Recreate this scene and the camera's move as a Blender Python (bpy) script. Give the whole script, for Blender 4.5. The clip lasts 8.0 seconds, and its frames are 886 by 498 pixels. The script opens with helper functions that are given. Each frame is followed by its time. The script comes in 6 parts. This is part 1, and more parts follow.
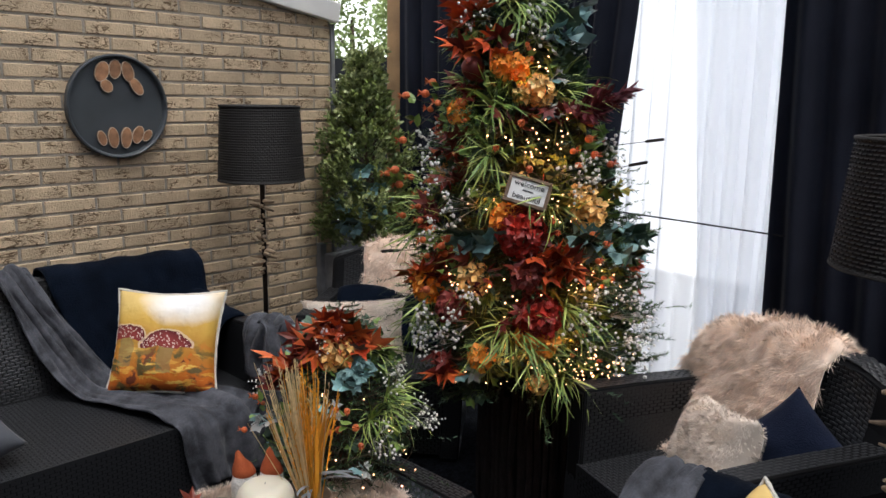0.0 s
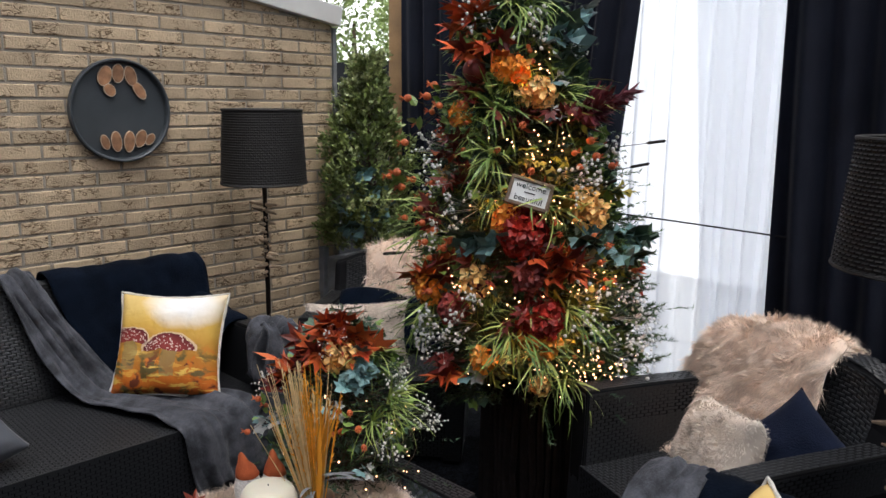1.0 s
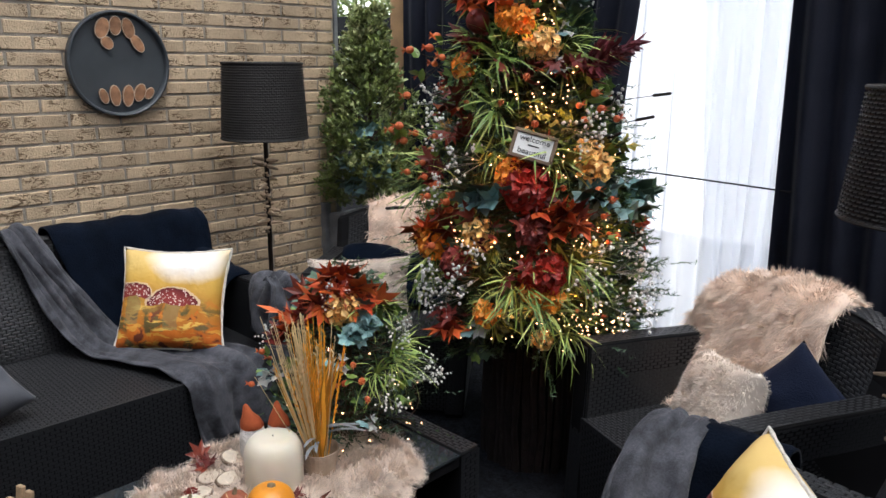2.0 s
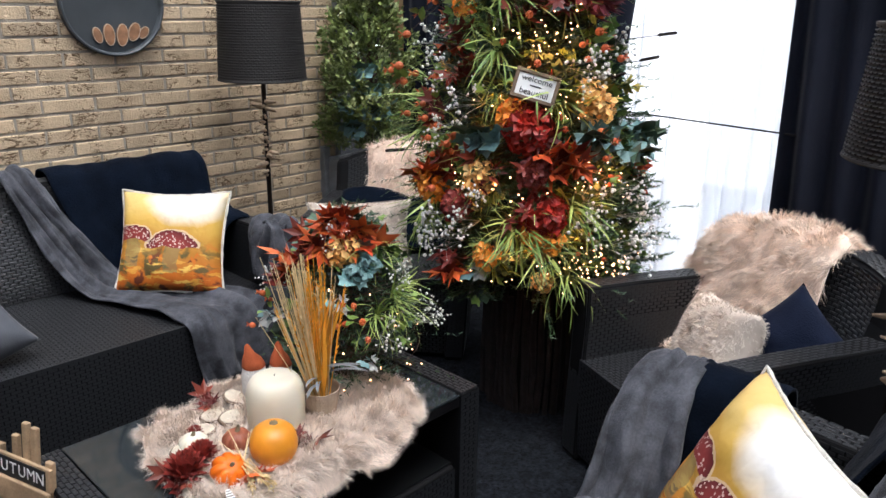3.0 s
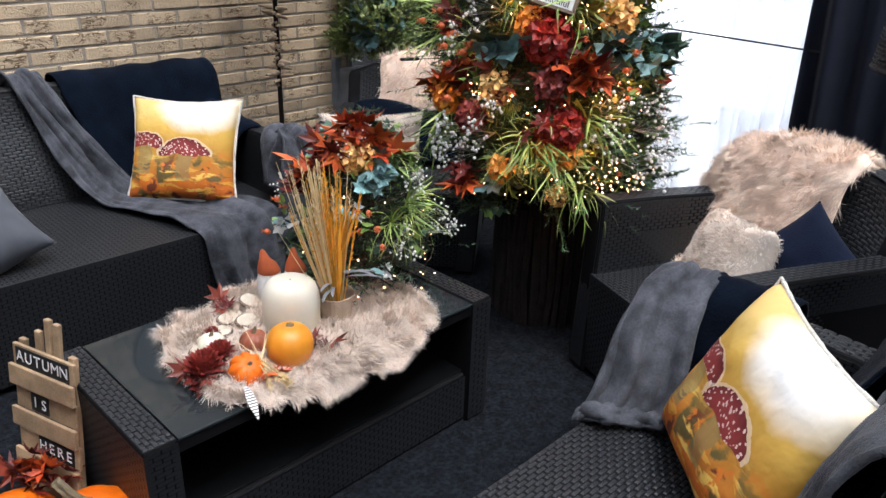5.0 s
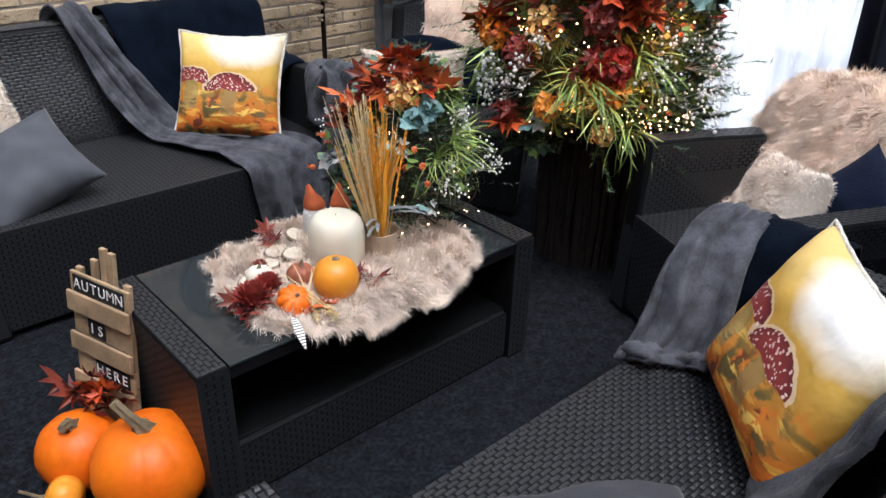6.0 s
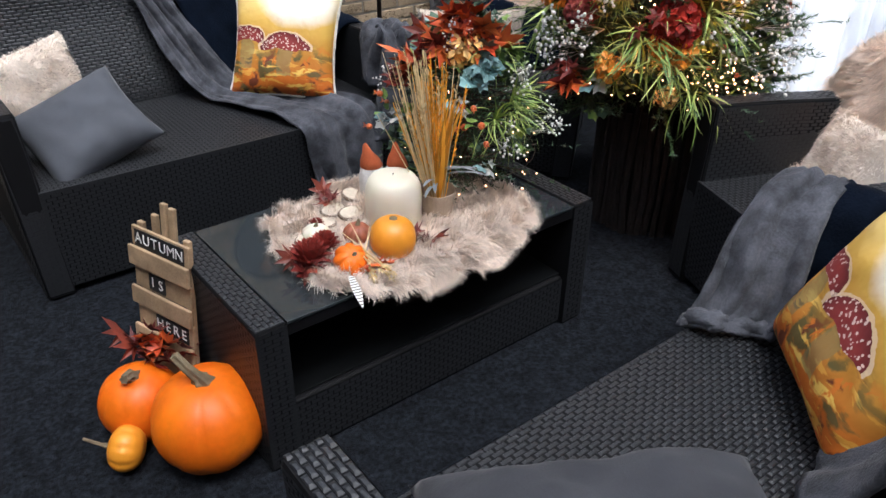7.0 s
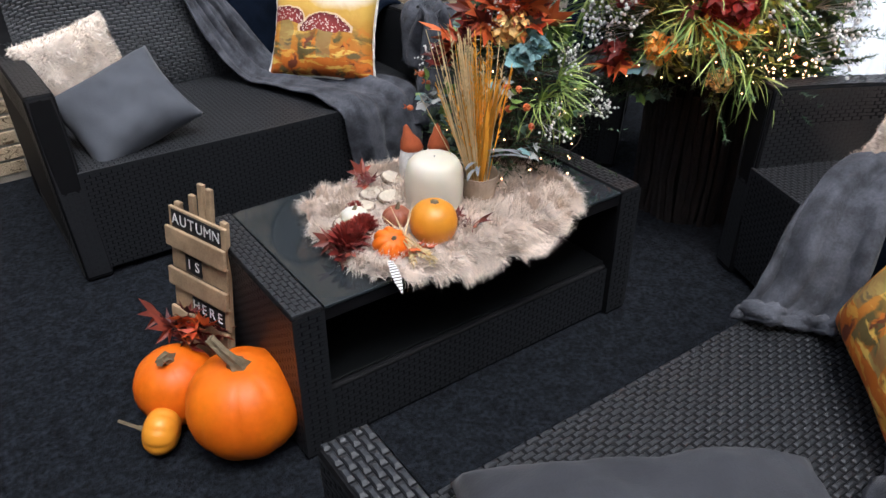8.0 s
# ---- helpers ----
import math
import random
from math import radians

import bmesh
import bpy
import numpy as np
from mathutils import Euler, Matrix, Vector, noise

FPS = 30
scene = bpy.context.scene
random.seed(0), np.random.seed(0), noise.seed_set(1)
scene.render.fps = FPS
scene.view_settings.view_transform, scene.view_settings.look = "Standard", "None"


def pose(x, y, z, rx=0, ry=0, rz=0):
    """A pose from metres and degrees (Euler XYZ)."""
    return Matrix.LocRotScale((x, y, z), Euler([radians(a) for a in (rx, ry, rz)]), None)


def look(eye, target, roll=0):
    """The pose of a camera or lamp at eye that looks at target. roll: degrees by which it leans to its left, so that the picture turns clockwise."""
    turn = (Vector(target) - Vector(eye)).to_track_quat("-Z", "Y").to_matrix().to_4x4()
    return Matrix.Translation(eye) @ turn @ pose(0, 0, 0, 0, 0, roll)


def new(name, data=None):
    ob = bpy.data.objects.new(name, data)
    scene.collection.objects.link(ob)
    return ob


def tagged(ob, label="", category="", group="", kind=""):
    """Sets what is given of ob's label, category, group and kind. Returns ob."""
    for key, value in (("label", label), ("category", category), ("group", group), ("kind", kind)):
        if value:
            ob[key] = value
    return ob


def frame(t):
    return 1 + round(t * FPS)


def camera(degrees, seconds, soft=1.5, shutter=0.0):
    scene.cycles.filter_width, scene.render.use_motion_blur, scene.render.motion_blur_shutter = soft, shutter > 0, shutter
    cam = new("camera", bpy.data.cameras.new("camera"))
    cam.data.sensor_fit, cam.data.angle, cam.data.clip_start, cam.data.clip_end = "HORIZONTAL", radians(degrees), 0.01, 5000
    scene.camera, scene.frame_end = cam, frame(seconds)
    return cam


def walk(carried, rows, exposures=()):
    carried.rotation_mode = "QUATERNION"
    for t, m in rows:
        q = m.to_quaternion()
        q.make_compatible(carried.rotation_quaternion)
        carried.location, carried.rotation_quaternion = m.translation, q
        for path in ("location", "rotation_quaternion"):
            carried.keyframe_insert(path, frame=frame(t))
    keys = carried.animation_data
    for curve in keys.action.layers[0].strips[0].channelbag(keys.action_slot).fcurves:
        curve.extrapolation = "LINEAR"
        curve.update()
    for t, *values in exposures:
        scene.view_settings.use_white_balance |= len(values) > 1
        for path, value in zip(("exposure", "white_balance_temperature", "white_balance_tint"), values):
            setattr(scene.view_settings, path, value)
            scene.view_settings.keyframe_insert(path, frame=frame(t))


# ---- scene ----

# ---------------------------------------------------------------- camera
cam = camera(60.5, 8.0)
PATH = [
    (0, (-1.095, -3.358, 1.532), (0.3569, -2.0387, 1.1431), 0.89),
    (0.5, (-1.094, -3.361, 1.532), (0.3560, -2.0373, 1.1512), 0.79),
    (1, (-1.098, -3.363, 1.528), (0.3506, -2.0373, 1.1482), 0.65),
    (1.2, (-1.097, -3.362, 1.524), (0.3494, -2.0376, 1.1314), 0.64),
    (2.3, (-1.094, -3.354, 1.502), (0.3270, -2.0487, 0.9739), 0.59),
    (2.5, (-1.093, -3.352, 1.498), (0.3219, -2.0540, 0.9386), 0.58),
    (3, (-1.092, -3.351, 1.490), (0.3108, -2.0661, 0.8731), 0.79),
    (3.5, (-1.094, -3.346, 1.479), (0.2935, -2.0709, 0.8098), 1.07),
    (4, (-1.099, -3.343, 1.469), (0.2681, -2.0726, 0.7517), 1.15),
    (4.2, (-1.103, -3.343, 1.466), (0.2541, -2.0732, 0.7276), 1.29),
    (5.3, (-1.122, -3.342, 1.450), (0.2044, -2.1108, 0.5989), 2.08),
    (5.5, (-1.126, -3.342, 1.447), (0.1794, -2.1155, 0.5567), 2.23),
    (6, (-1.136, -3.335, 1.442), (0.0928, -2.0709, 0.4975), 1.53),
    (6.5, (-1.144, -3.325, 1.431), (0.0272, -2.0259, 0.4608), 0.80),
    (7, (-1.150, -3.303, 1.411), (-0.0344, -1.9913, 0.3931), 0.78),
    (7.5, (-1.143, -3.282, 1.387), (-0.0751, -1.9482, 0.3483), 0.24),
    (8, (-1.133, -3.255, 1.371), (-0.0975, -1.8989, 0.3284), 0.08),
]
walk(cam, [(t, look(eye, target, roll)) for t, eye, target, roll in PATH],
     exposures=[(0.0, 0.55, 6300, 10), (1.0, 0.55, 6300, 10), (2.5, 1.0, 6150, 10), (4.0, 1.25, 6050, 10), (5.5, 1.2, 6000, 10), (8.0, 1.1, 6000, 10)])

# ---------------------------------------------------------------- daylight (overcast)
world = bpy.data.worlds.new("overcast_sky")
scene.world = world
world.use_nodes = True
wn, wl = world.node_tree.nodes, world.node_tree.links
sky = wn.new("ShaderNodeTexSky")
sky.sky_type, sky.sun_disc = "NISHITA", False
sky.sun_elevation, sky.sun_rotation = radians(71), radians(195)
sky.air_density, sky.dust_density = 1.0, 4.0
pale = wn.new("ShaderNodeHueSaturation")
pale.inputs["Saturation"].default_value = 0.5
wl.new(sky.outputs[0], pale.inputs["Color"])
wl.new(pale.outputs[0], wn["Background"].inputs["Color"])
wn["Background"].inputs["Strength"].default_value = 0.145

sun = new("sun", bpy.data.lights.new("sun", "SUN"))
sun.data.energy, sun.data.angle, sun.data.color = 1.05, radians(25), (1.0, 0.99, 0.97)
sun.matrix_world = look((-0.5, -1.8, 5.5), (0, 0, 0))


# ---------------------------------------------------------------- small tools
def empty_thing(name, m, label, category, group="", kind=""):
    ob = new(name)
    ob.matrix_world = m
    ob.empty_display_size = 0.1
    return tagged(ob, label, category, group, kind)


def mesh_of(name, bm, material, smooth=False):
    me = bpy.data.meshes.new(name)
    bm.to_mesh(me)
    bm.free()
    for mat in material if isinstance(material, (list, tuple)) else [material]:
        me.materials.append(mat)
    if smooth:
        me.shade_smooth()
    return me


def part(name, bm, material, parent, label="", smooth=False, m=None, kind=""):
    """Links a bmesh as one mesh object under a thing or a part."""
    ob = new(name, mesh_of(name, bm, material, smooth))
    ob.parent = parent
    if m is not None:
        ob.matrix_basis = m
    return tagged(ob, label, kind=kind)


def solid(name, bm, material, label, category="", kind="", group="", smooth=False, m=None):
    ob = new(name, mesh_of(name, bm, material, smooth))
    if m is not None:
        ob.matrix_world = m
    return tagged(ob, label, category, group, kind)


def box(bm, lo, hi, bevel=0.0, seg=2, m=None):
    """A bevelled box between two corners."""
    lo, hi = Vector(lo), Vector(hi)
    c, s = (lo + hi) / 2, hi - lo
    made = bmesh.ops.create_cube(bm, size=1.0)["verts"]
    bmesh.ops.transform(bm, matrix=Matrix.Translation(c) @ Matrix.Diagonal((*s, 1)), verts=made)
    if bevel:
        edges = list({e for v in made for e in v.link_edges})
        out = bmesh.ops.bevel(bm, geom=edges, offset=bevel, segments=seg, profile=0.5, affect="EDGES")
        made = list({v for f in out["faces"] for v in f.verts} | {v for v in made if v.is_valid})
    if m is not None:
        bmesh.ops.transform(bm, matrix=m, verts=made)
    return made


def tube(bm, pts, radii, sides=6, cap=True):
    """A swept round bar through points, with a radius at each."""
    pts = [Vector(p) for p in pts]
    if not isinstance(radii, (list, tuple)):
        radii = [radii] * len(pts)
    rings, side = [], None
    for i, p in enumerate(pts):
        d = (pts[min(i + 1, len(pts) - 1)] - pts[max(i - 1, 0)])
        d = d.normalized() if d.length > 1e-9 else Vector((0, 0, 1))
        if side is None:
            side = d.orthogonal().normalized()
        side = (side - d * side.dot(d))
        side = side.normalized() if side.length > 1e-6 else d.orthogonal().normalized()
        other = d.cross(side)
        rings.append([bm.verts.new(p + radii[i] * (math.cos(a) * side + math.sin(a) * other))
                      for a in (2 * math.pi * k / sides for k in range(sides))])
    for a, b in zip(rings, rings[1:]):
        for k in range(sides):
            bm.faces.new((a[k], a[(k + 1) % sides], b[(k + 1) % sides], b[k]))
    if cap:
        bm.faces.new(rings[0][::-1])
        bm.faces.new(rings[-1])
    return [v for r in rings for v in r]


def lathe(bm, profile, sides=32, m=None, ribs=0, depth=0.0):
    """Turns (radius, z) pairs round the z axis; ribs with a depth make it lobed."""
    rings = []
    for r, z in profile:
        ring = []
        for k in range(sides):
            a = 2 * math.pi * k / sides
            rr = r * (1 - depth * (1 - abs(math.sin(ribs * a / 2))) ** 2) if ribs else r
            ring.append(bm.verts.new((rr * math.cos(a), rr * math.sin(a), z)))
        rings.append(ring)
    for a, b in zip(rings, rings[1:]):
        for k in range(sides):
            bm.faces.new((a[k], a[(k + 1) % sides], b[(k + 1) % sides], b[k]))
    if profile[0][0] > 1e-4:
        bm.faces.new(rings[0][::-1])
    if profile[-1][0] > 1e-4:
        bm.faces.new(rings[-1])
    made = [v for r in rings for v in r]
    if m is not None:
        bmesh.ops.transform(bm, matrix=m, verts=made)
    return made


def grid(bm, fn, nu, nv):
    """A sheet of nu by nv cells from a function of u and v in 0..1."""
    vs = [[bm.verts.new(fn(i / nu, j / nv)) for i in range(nu + 1)] for j in range(nv + 1)]
    for j in range(nv):
        for i in range(nu):
            bm.faces.new((vs[j][i], vs[j][i + 1], vs[j + 1][i + 1], vs[j + 1][i]))
    return vs


def smoothstep(a, b, x):
    t = min(1.0, max(0.0, (x - a) / (b - a)))
    return t * t * (3 - 2 * t)


# ---------------------------------------------------------------- materials
def material(name, color, rough=0.6, metal=0.0, vary=0.0, scale=8.0, bump=0.0, bump_scale=60.0,
             second=None, fine=0.0, fine_scale=200.0, sheen=0.0, spec=0.5, random=0.0):
    """Base colour with a broad stain pattern, a fine grain and a relief; random: change from object to object."""
    mat = bpy.data.materials.new(name)
    mat.use_nodes = True
    n, l = mat.node_tree.nodes, mat.node_tree.links
    b = n["Principled BSDF"]
    b.inputs["Roughness"].default_value, b.inputs["Metallic"].default_value = rough, metal
    b.inputs["Specular IOR Level"].default_value = spec
    if sheen:
        b.inputs["Sheen Weight"].default_value = sheen
        b.inputs["Sheen Roughness"].default_value = 0.4
    co = n.new("ShaderNodeTexCoord").outputs["Object"]
    second = second or tuple(c * (1 - vary) for c in color)
    big = n.new("ShaderNodeTexNoise")
    big.inputs["Scale"].default_value, big.inputs["Detail"].default_value = scale, 5
    l.new(co, big.inputs["Vector"])
    mix = n.new("ShaderNodeMix")
    mix.data_type = "RGBA"
    mix.inputs["A"].default_value, mix.inputs["B"].default_value = (*second, 1), (*color, 1)
    ramp = n.new("ShaderNodeMapRange")
    ramp.inputs["From Min"].default_value, ramp.inputs["From Max"].default_value = 0.35, 0.65
    l.new(big.outputs[0], ramp.inputs["Value"])
    l.new(ramp.outputs[0], mix.inputs["Factor"])
    out = mix.outputs["Result"]
    if fine or random:
        hsv = n.new("ShaderNodeHueSaturation")
        l.new(out, hsv.inputs["Color"])
        value = None
        if fine:
            grain = n.new("ShaderNodeTexNoise")
            grain.inputs["Scale"].default_value, grain.inputs["Detail"].default_value = fine_scale, 3
            l.new(co, grain.inputs["Vector"])
            r2 = n.new("ShaderNodeMapRange")
            r2.inputs["From Min"].default_value, r2.inputs["From Max"].default_value = 0.3, 0.7
            r2.inputs["To Min"].default_value, r2.inputs["To Max"].default_value = 1 - fine, 1 + fine
            l.new(grain.outputs[0], r2.inputs["Value"])
            value = r2.outputs[0]
        if random:
            info = n.new("ShaderNodeObjectInfo")
            geo = n.new("ShaderNodeNewGeometry")
            both = n.new("ShaderNodeMath")
            both.operation = "ADD"
            l.new(info.outputs["Random"], both.inputs[0])
            l.new(geo.outputs["Random Per Island"], both.inputs[1])
            frac = n.new("ShaderNodeMath")
            frac.operation = "FRACT"
            l.new(both.outputs[0], frac.inputs[0])
            r3 = n.new("ShaderNodeMapRange")
            r3.inputs["To Min"].default_value, r3.inputs["To Max"].default_value = 1 - random, 1 + random
            l.new(frac.outputs[0], r3.inputs["Value"])
            if value is None:
                value = r3.outputs[0]
            else:
                mul = n.new("ShaderNodeMath")
                mul.operation = "MULTIPLY"
                l.new(value, mul.inputs[0])
                l.new(r3.outputs[0], mul.inputs[1])
                value = mul.outputs[0]
        l.new(value, hsv.inputs["Value"])
        out = hsv.outputs[0]
    l.new(out, b.inputs["Base Color"])
    if bump:
        rel = n.new("ShaderNodeTexNoise")
        rel.inputs["Scale"].default_value, rel.inputs["Detail"].default_value = bump_scale, 4
        l.new(co, rel.inputs["Vector"])
        bp = n.new("ShaderNodeBump")
        bp.inputs["Strength"].default_value, bp.inputs["Distance"].default_value = bump, 0.01
        l.new(rel.outputs[0], bp.inputs["Height"])
        l.new(bp.outputs[0], b.inputs["Normal"])
    return mat


def glow(name, color, strength):
    mat = bpy.data.materials.new(name)
    mat.use_nodes = True
    b = mat.node_tree.nodes["Principled BSDF"]
    b.inputs["Base Color"].default_value = (*color, 1)
    b.inputs["Emission Color"].default_value = (*color, 1)
    b.inputs["Emission Strength"].default_value = strength
    return mat


def brick_material():
    """Buff clay: each brick its own tone, streaks and the dark creases of hand-formed faces."""
    mat = material("buff_brick", (0.60, 0.46, 0.30), 0.85, vary=0.22, scale=7, fine=0.10, fine_scale=90, random=0.17)
    n, l = mat.node_tree.nodes, mat.node_tree.links
    b = n["Principled BSDF"]
    geo = n.new("ShaderNodeNewGeometry")
    for tex in [x for x in n if x.type == "TEX_NOISE"]:
        l.new(geo.outputs["Position"], tex.inputs["Vector"])
    stretch = n.new("ShaderNodeMapping")
    stretch.inputs["Scale"].default_value = (15.0, 0.0, 40.0)
    l.new(geo.outputs["Position"], stretch.inputs["Vector"])
    crease = n.new("ShaderNodeTexNoise")
    crease.inputs["Scale"].default_value, crease.inputs["Detail"].default_value, crease.inputs["Distortion"].default_value = 1.0, 2.0, 1.4
    l.new(stretch.outputs[0], crease.inputs["Vector"])
    off = n.new("ShaderNodeMath")
    off.operation = "SUBTRACT"
    off.inputs[1].default_value = 0.5
    l.new(crease.outputs[0], off.inputs[0])
    flat = n.new("ShaderNodeMath")
    flat.operation = "ABSOLUTE"
    l.new(off.outputs[0], flat.inputs[0])
    line = n.new("ShaderNodeMapRange")
    line.inputs["From Min"].default_value, line.inputs["From Max"].default_value = 0.012, 0.045
    line.inputs["To Min"].default_value, line.inputs["To Max"].default_value = 1.0, 0.0
    l.new(flat.outputs[0], line.inputs["Value"])
    where = n.new("ShaderNodeTexNoise")
    where.inputs["Scale"].default_value = 9.0
    l.new(geo.outputs["Position"], where.inputs["Vector"])
    some = n.new("ShaderNodeMapRange")
    some.inputs["From Min"].default_value, some.inputs["From Max"].default_value = 0.47, 0.56
    l.new(where.outputs[0], some.inputs["Value"])
    mark = n.new("ShaderNodeMath")
    mark.operation = "MULTIPLY"
    l.new(line.outputs[0], mark.inputs[0])
    l.new(some.outputs[0], mark.inputs[1])
    tint = n.new("ShaderNodeMix")
    tint.data_type = "RGBA"
    before = b.inputs["Base Color"].links[0].from_socket
    l.new(mark.outputs[0], tint.inputs["Factor"])
    l.new(before, tint.inputs["A"])
    tint.inputs["B"].default_value = (0.15, 0.095, 0.05, 1)
    l.new(tint.outputs["Result"], b.inputs["Base Color"])
    grit = n.new("ShaderNodeTexNoise")
    grit.inputs["Scale"].default_value = 140.0
    l.new(geo.outputs["Position"], grit.inputs["Vector"])
    low = n.new("ShaderNodeMath")
    low.operation = "SUBTRACT"
    l.new(grit.outputs[0], low.inputs[0])
    l.new(mark.outputs[0], low.inputs[1])
    bp = n.new("ShaderNodeBump")
    bp.inputs["Strength"].default_value, bp.inputs["Distance"].default_value = 0.6, 0.006
    l.new(low.outputs[0], bp.inputs["Height"])
    l.new(bp.outputs[0], b.inputs["Normal"])
    return mat


BRICK = brick_material()
MORTAR = material("grey_mortar", (0.37, 0.325, 0.265), 0.95, vary=0.25, scale=14, bump=0.4, bump_scale=200)
CARPET = material("charcoal_carpet", (0.0135, 0.0158, 0.0205), 0.95, vary=0.55, scale=26, bump=0.9, bump_scale=180,
                  fine=0.7, fine_scale=75, spec=0.12)
RATTAN = material("black_rattan", (0.0135, 0.0148, 0.0175), 0.47, vary=0.2, scale=6, bump=0.15, bump_scale=150,
                  fine=0.12, fine_scale=90, spec=0.60)
# darker copy of the rattan: shade of gaps and recesses put into colour
RATTAN_SHADED = material("black_rattan_shaded", (0.004, 0.004, 0.005), 0.7, vary=0.2, spec=0.2)
WHITE_PAINT = material("white_paint", (0.78, 0.77, 0.74), 0.5, vary=0.08, scale=5, bump=0.08, bump_scale=40)
TIMBER = material("pine_timber", (0.46, 0.27, 0.12), 0.65, vary=0.3, scale=7, bump=0.2, bump_scale=40, fine=0.12)
NAVY = material("navy_fabric", (0.011, 0.017, 0.040), 0.9, vary=0.3, scale=6, bump=0.3, bump_scale=220, sheen=0.05, spec=0.15)


def sheer_material():
    """Thin white voile: part of the light goes straight through, the rest is spread by the threads."""
    mat = bpy.data.materials.new("white_voile")
    mat.use_nodes = True
    n, l = mat.node_tree.nodes, mat.node_tree.links
    n.remove(n["Principled BSDF"])
    spread, clear, white, mixa, mixb = (n.new(k) for k in ("ShaderNodeBsdfTranslucent", "ShaderNodeBsdfTransparent", "ShaderNodeBsdfDiffuse",
                                                          "ShaderNodeMixShader", "ShaderNodeMixShader"))
    spread.inputs[0].default_value = (0.86, 0.88, 0.92, 1)
    white.inputs[0].default_value = (0.85, 0.86, 0.88, 1)
    mixa.inputs[0].default_value, mixb.inputs[0].default_value = 0.3, 0.31
    l.new(spread.outputs[0], mixa.inputs[1])
    l.new(white.outputs[0], mixa.inputs[2])
    l.new(mixa.outputs[0], mixb.inputs[1])
    l.new(clear.outputs[0], mixb.inputs[2])
    l.new(mixb.outputs[0], n["Material Output"].inputs["Surface"])
    return mat


def clear_material():
    mat = bpy.data.materials.new("clear_pane")
    mat.use_nodes = True
    n, l = mat.node_tree.nodes, mat.node_tree.links
    n.remove(n["Principled BSDF"])
    clear, gloss, mix = n.new("ShaderNodeBsdfTransparent"), n.new("ShaderNodeBsdfGlossy"), n.new("ShaderNodeMixShader")
    gloss.inputs["Roughness"].default_value = 0.02
    mix.inputs[0].default_value = 0.06
    l.new(clear.outputs[0], mix.inputs[1])
    l.new(gloss.outputs[0], mix.inputs[2])
    l.new(mix.outputs[0], n["Material Output"].inputs["Surface"])
    return mat


VOILE, PANE = sheer_material(), clear_material()
CURTAIN = material("midnight_velvet", (0.019, 0.022, 0.035), 0.75, vary=0.35, scale=3, bump=0.2, bump_scale=160, sheen=0.08, spec=0.1)
BLACK_PAINT = material("black_fence_paint", (0.012, 0.013, 0.014), 0.6, spec=0.3, vary=0.3, scale=6, bump=0.2, bump_scale=50)
LAWN = material("garden_paving", (0.5, 0.49, 0.47), 0.9, vary=0.3, scale=3, bump=0.4, bump_scale=30)
GREY_WOOD = material("weathered_grey_wood", (0.23, 0.24, 0.25), 0.8, vary=0.35, scale=12, bump=0.35, bump_scale=60)
GREY_PLAID = material("grey_fleece", (0.098, 0.102, 0.118), 0.95, vary=0.62, scale=15, bump=0.35, bump_scale=240, sheen=0.10, fine=0.15, fine_scale=160, spec=0.1)
NAVY_PLUSH = material("navy_plush", (0.0042, 0.0075, 0.0155), 0.95, vary=0.5, scale=11, bump=0.4, bump_scale=160, sheen=0.03, spec=0.05)
GREY_VELVET = material("grey_velvet", (0.086, 0.092, 0.106), 0.85, vary=0.25, scale=5, bump=0.12, bump_scale=200, sheen=0.15, spec=0.1)
DARK_VELVET = material("charcoal_velvet", (0.048, 0.050, 0.057), 0.85, vary=0.3, scale=5, bump=0.12, bump_scale=200, sheen=0.12, spec=0.1)
FUR = material("beige_fur", (0.85, 0.72, 0.61), 0.8, vary=0.15, scale=10, random=0.22, sheen=0.2)
FUR_ROSE = material("rose_beige_fur", (0.92, 0.74, 0.60), 0.8, vary=0.18, scale=10, random=0.2, sheen=0.2)
FUR_CREAM = material("cream_fur", (0.84, 0.74, 0.64), 0.85, vary=0.12, scale=14, random=0.16, sheen=0.2)

# ---------------------------------------------------------------- the setting
bm = bmesh.new()
box(bm, (-60, -60, -0.3), (60, 60, -0.012))
solid("ground", bm, LAWN, "grey garden paving around the veranda", kind="structure")
bm = bmesh.new()
box(bm, (-2.9, -4.7, -0.012), (2.3, 0.006, 0))
solid("floor", bm, CARPET, "dark charcoal needle-felt carpet floor", kind="structure")

BRICK_L, COURSE, JOINT = 0.22, 0.0625, 0.011
WALL_X0, WALL_X1 = -2.86, 1.66
ROW_Z0, COL_X0 = 1.18 - 18 * 0.0625, -2.86 + 0.0


def gable_z(x):
    """Height of the sloping wall top."""
    return 1.93 + (1.66 - x) * 0.145


bm = bmesh.new()
prof = [(WALL_X0, 0), (WALL_X1 - 0.004, 0), (WALL_X1 - 0.004, gable_z(WALL_X1)), (WALL_X0, gable_z(WALL_X0))]
f0 = [bm.verts.new((x, 0.0035, z)) for x, z in prof]
f1 = [bm.verts.new((x, 0.19, z)) for x, z in prof]
bm.faces.new(f0)
bm.faces.new(f1[::-1])
for k in range(4):
    bm.faces.new((f0[k], f1[k], f1[(k + 1) % 4], f0[(k + 1) % 4]))
bmesh.ops.recalc_face_normals(bm, faces=bm.faces)
wall_brick = solid("wall_north", bm, MORTAR, "buff brick garden wall with grey mortar joints", kind="structure")

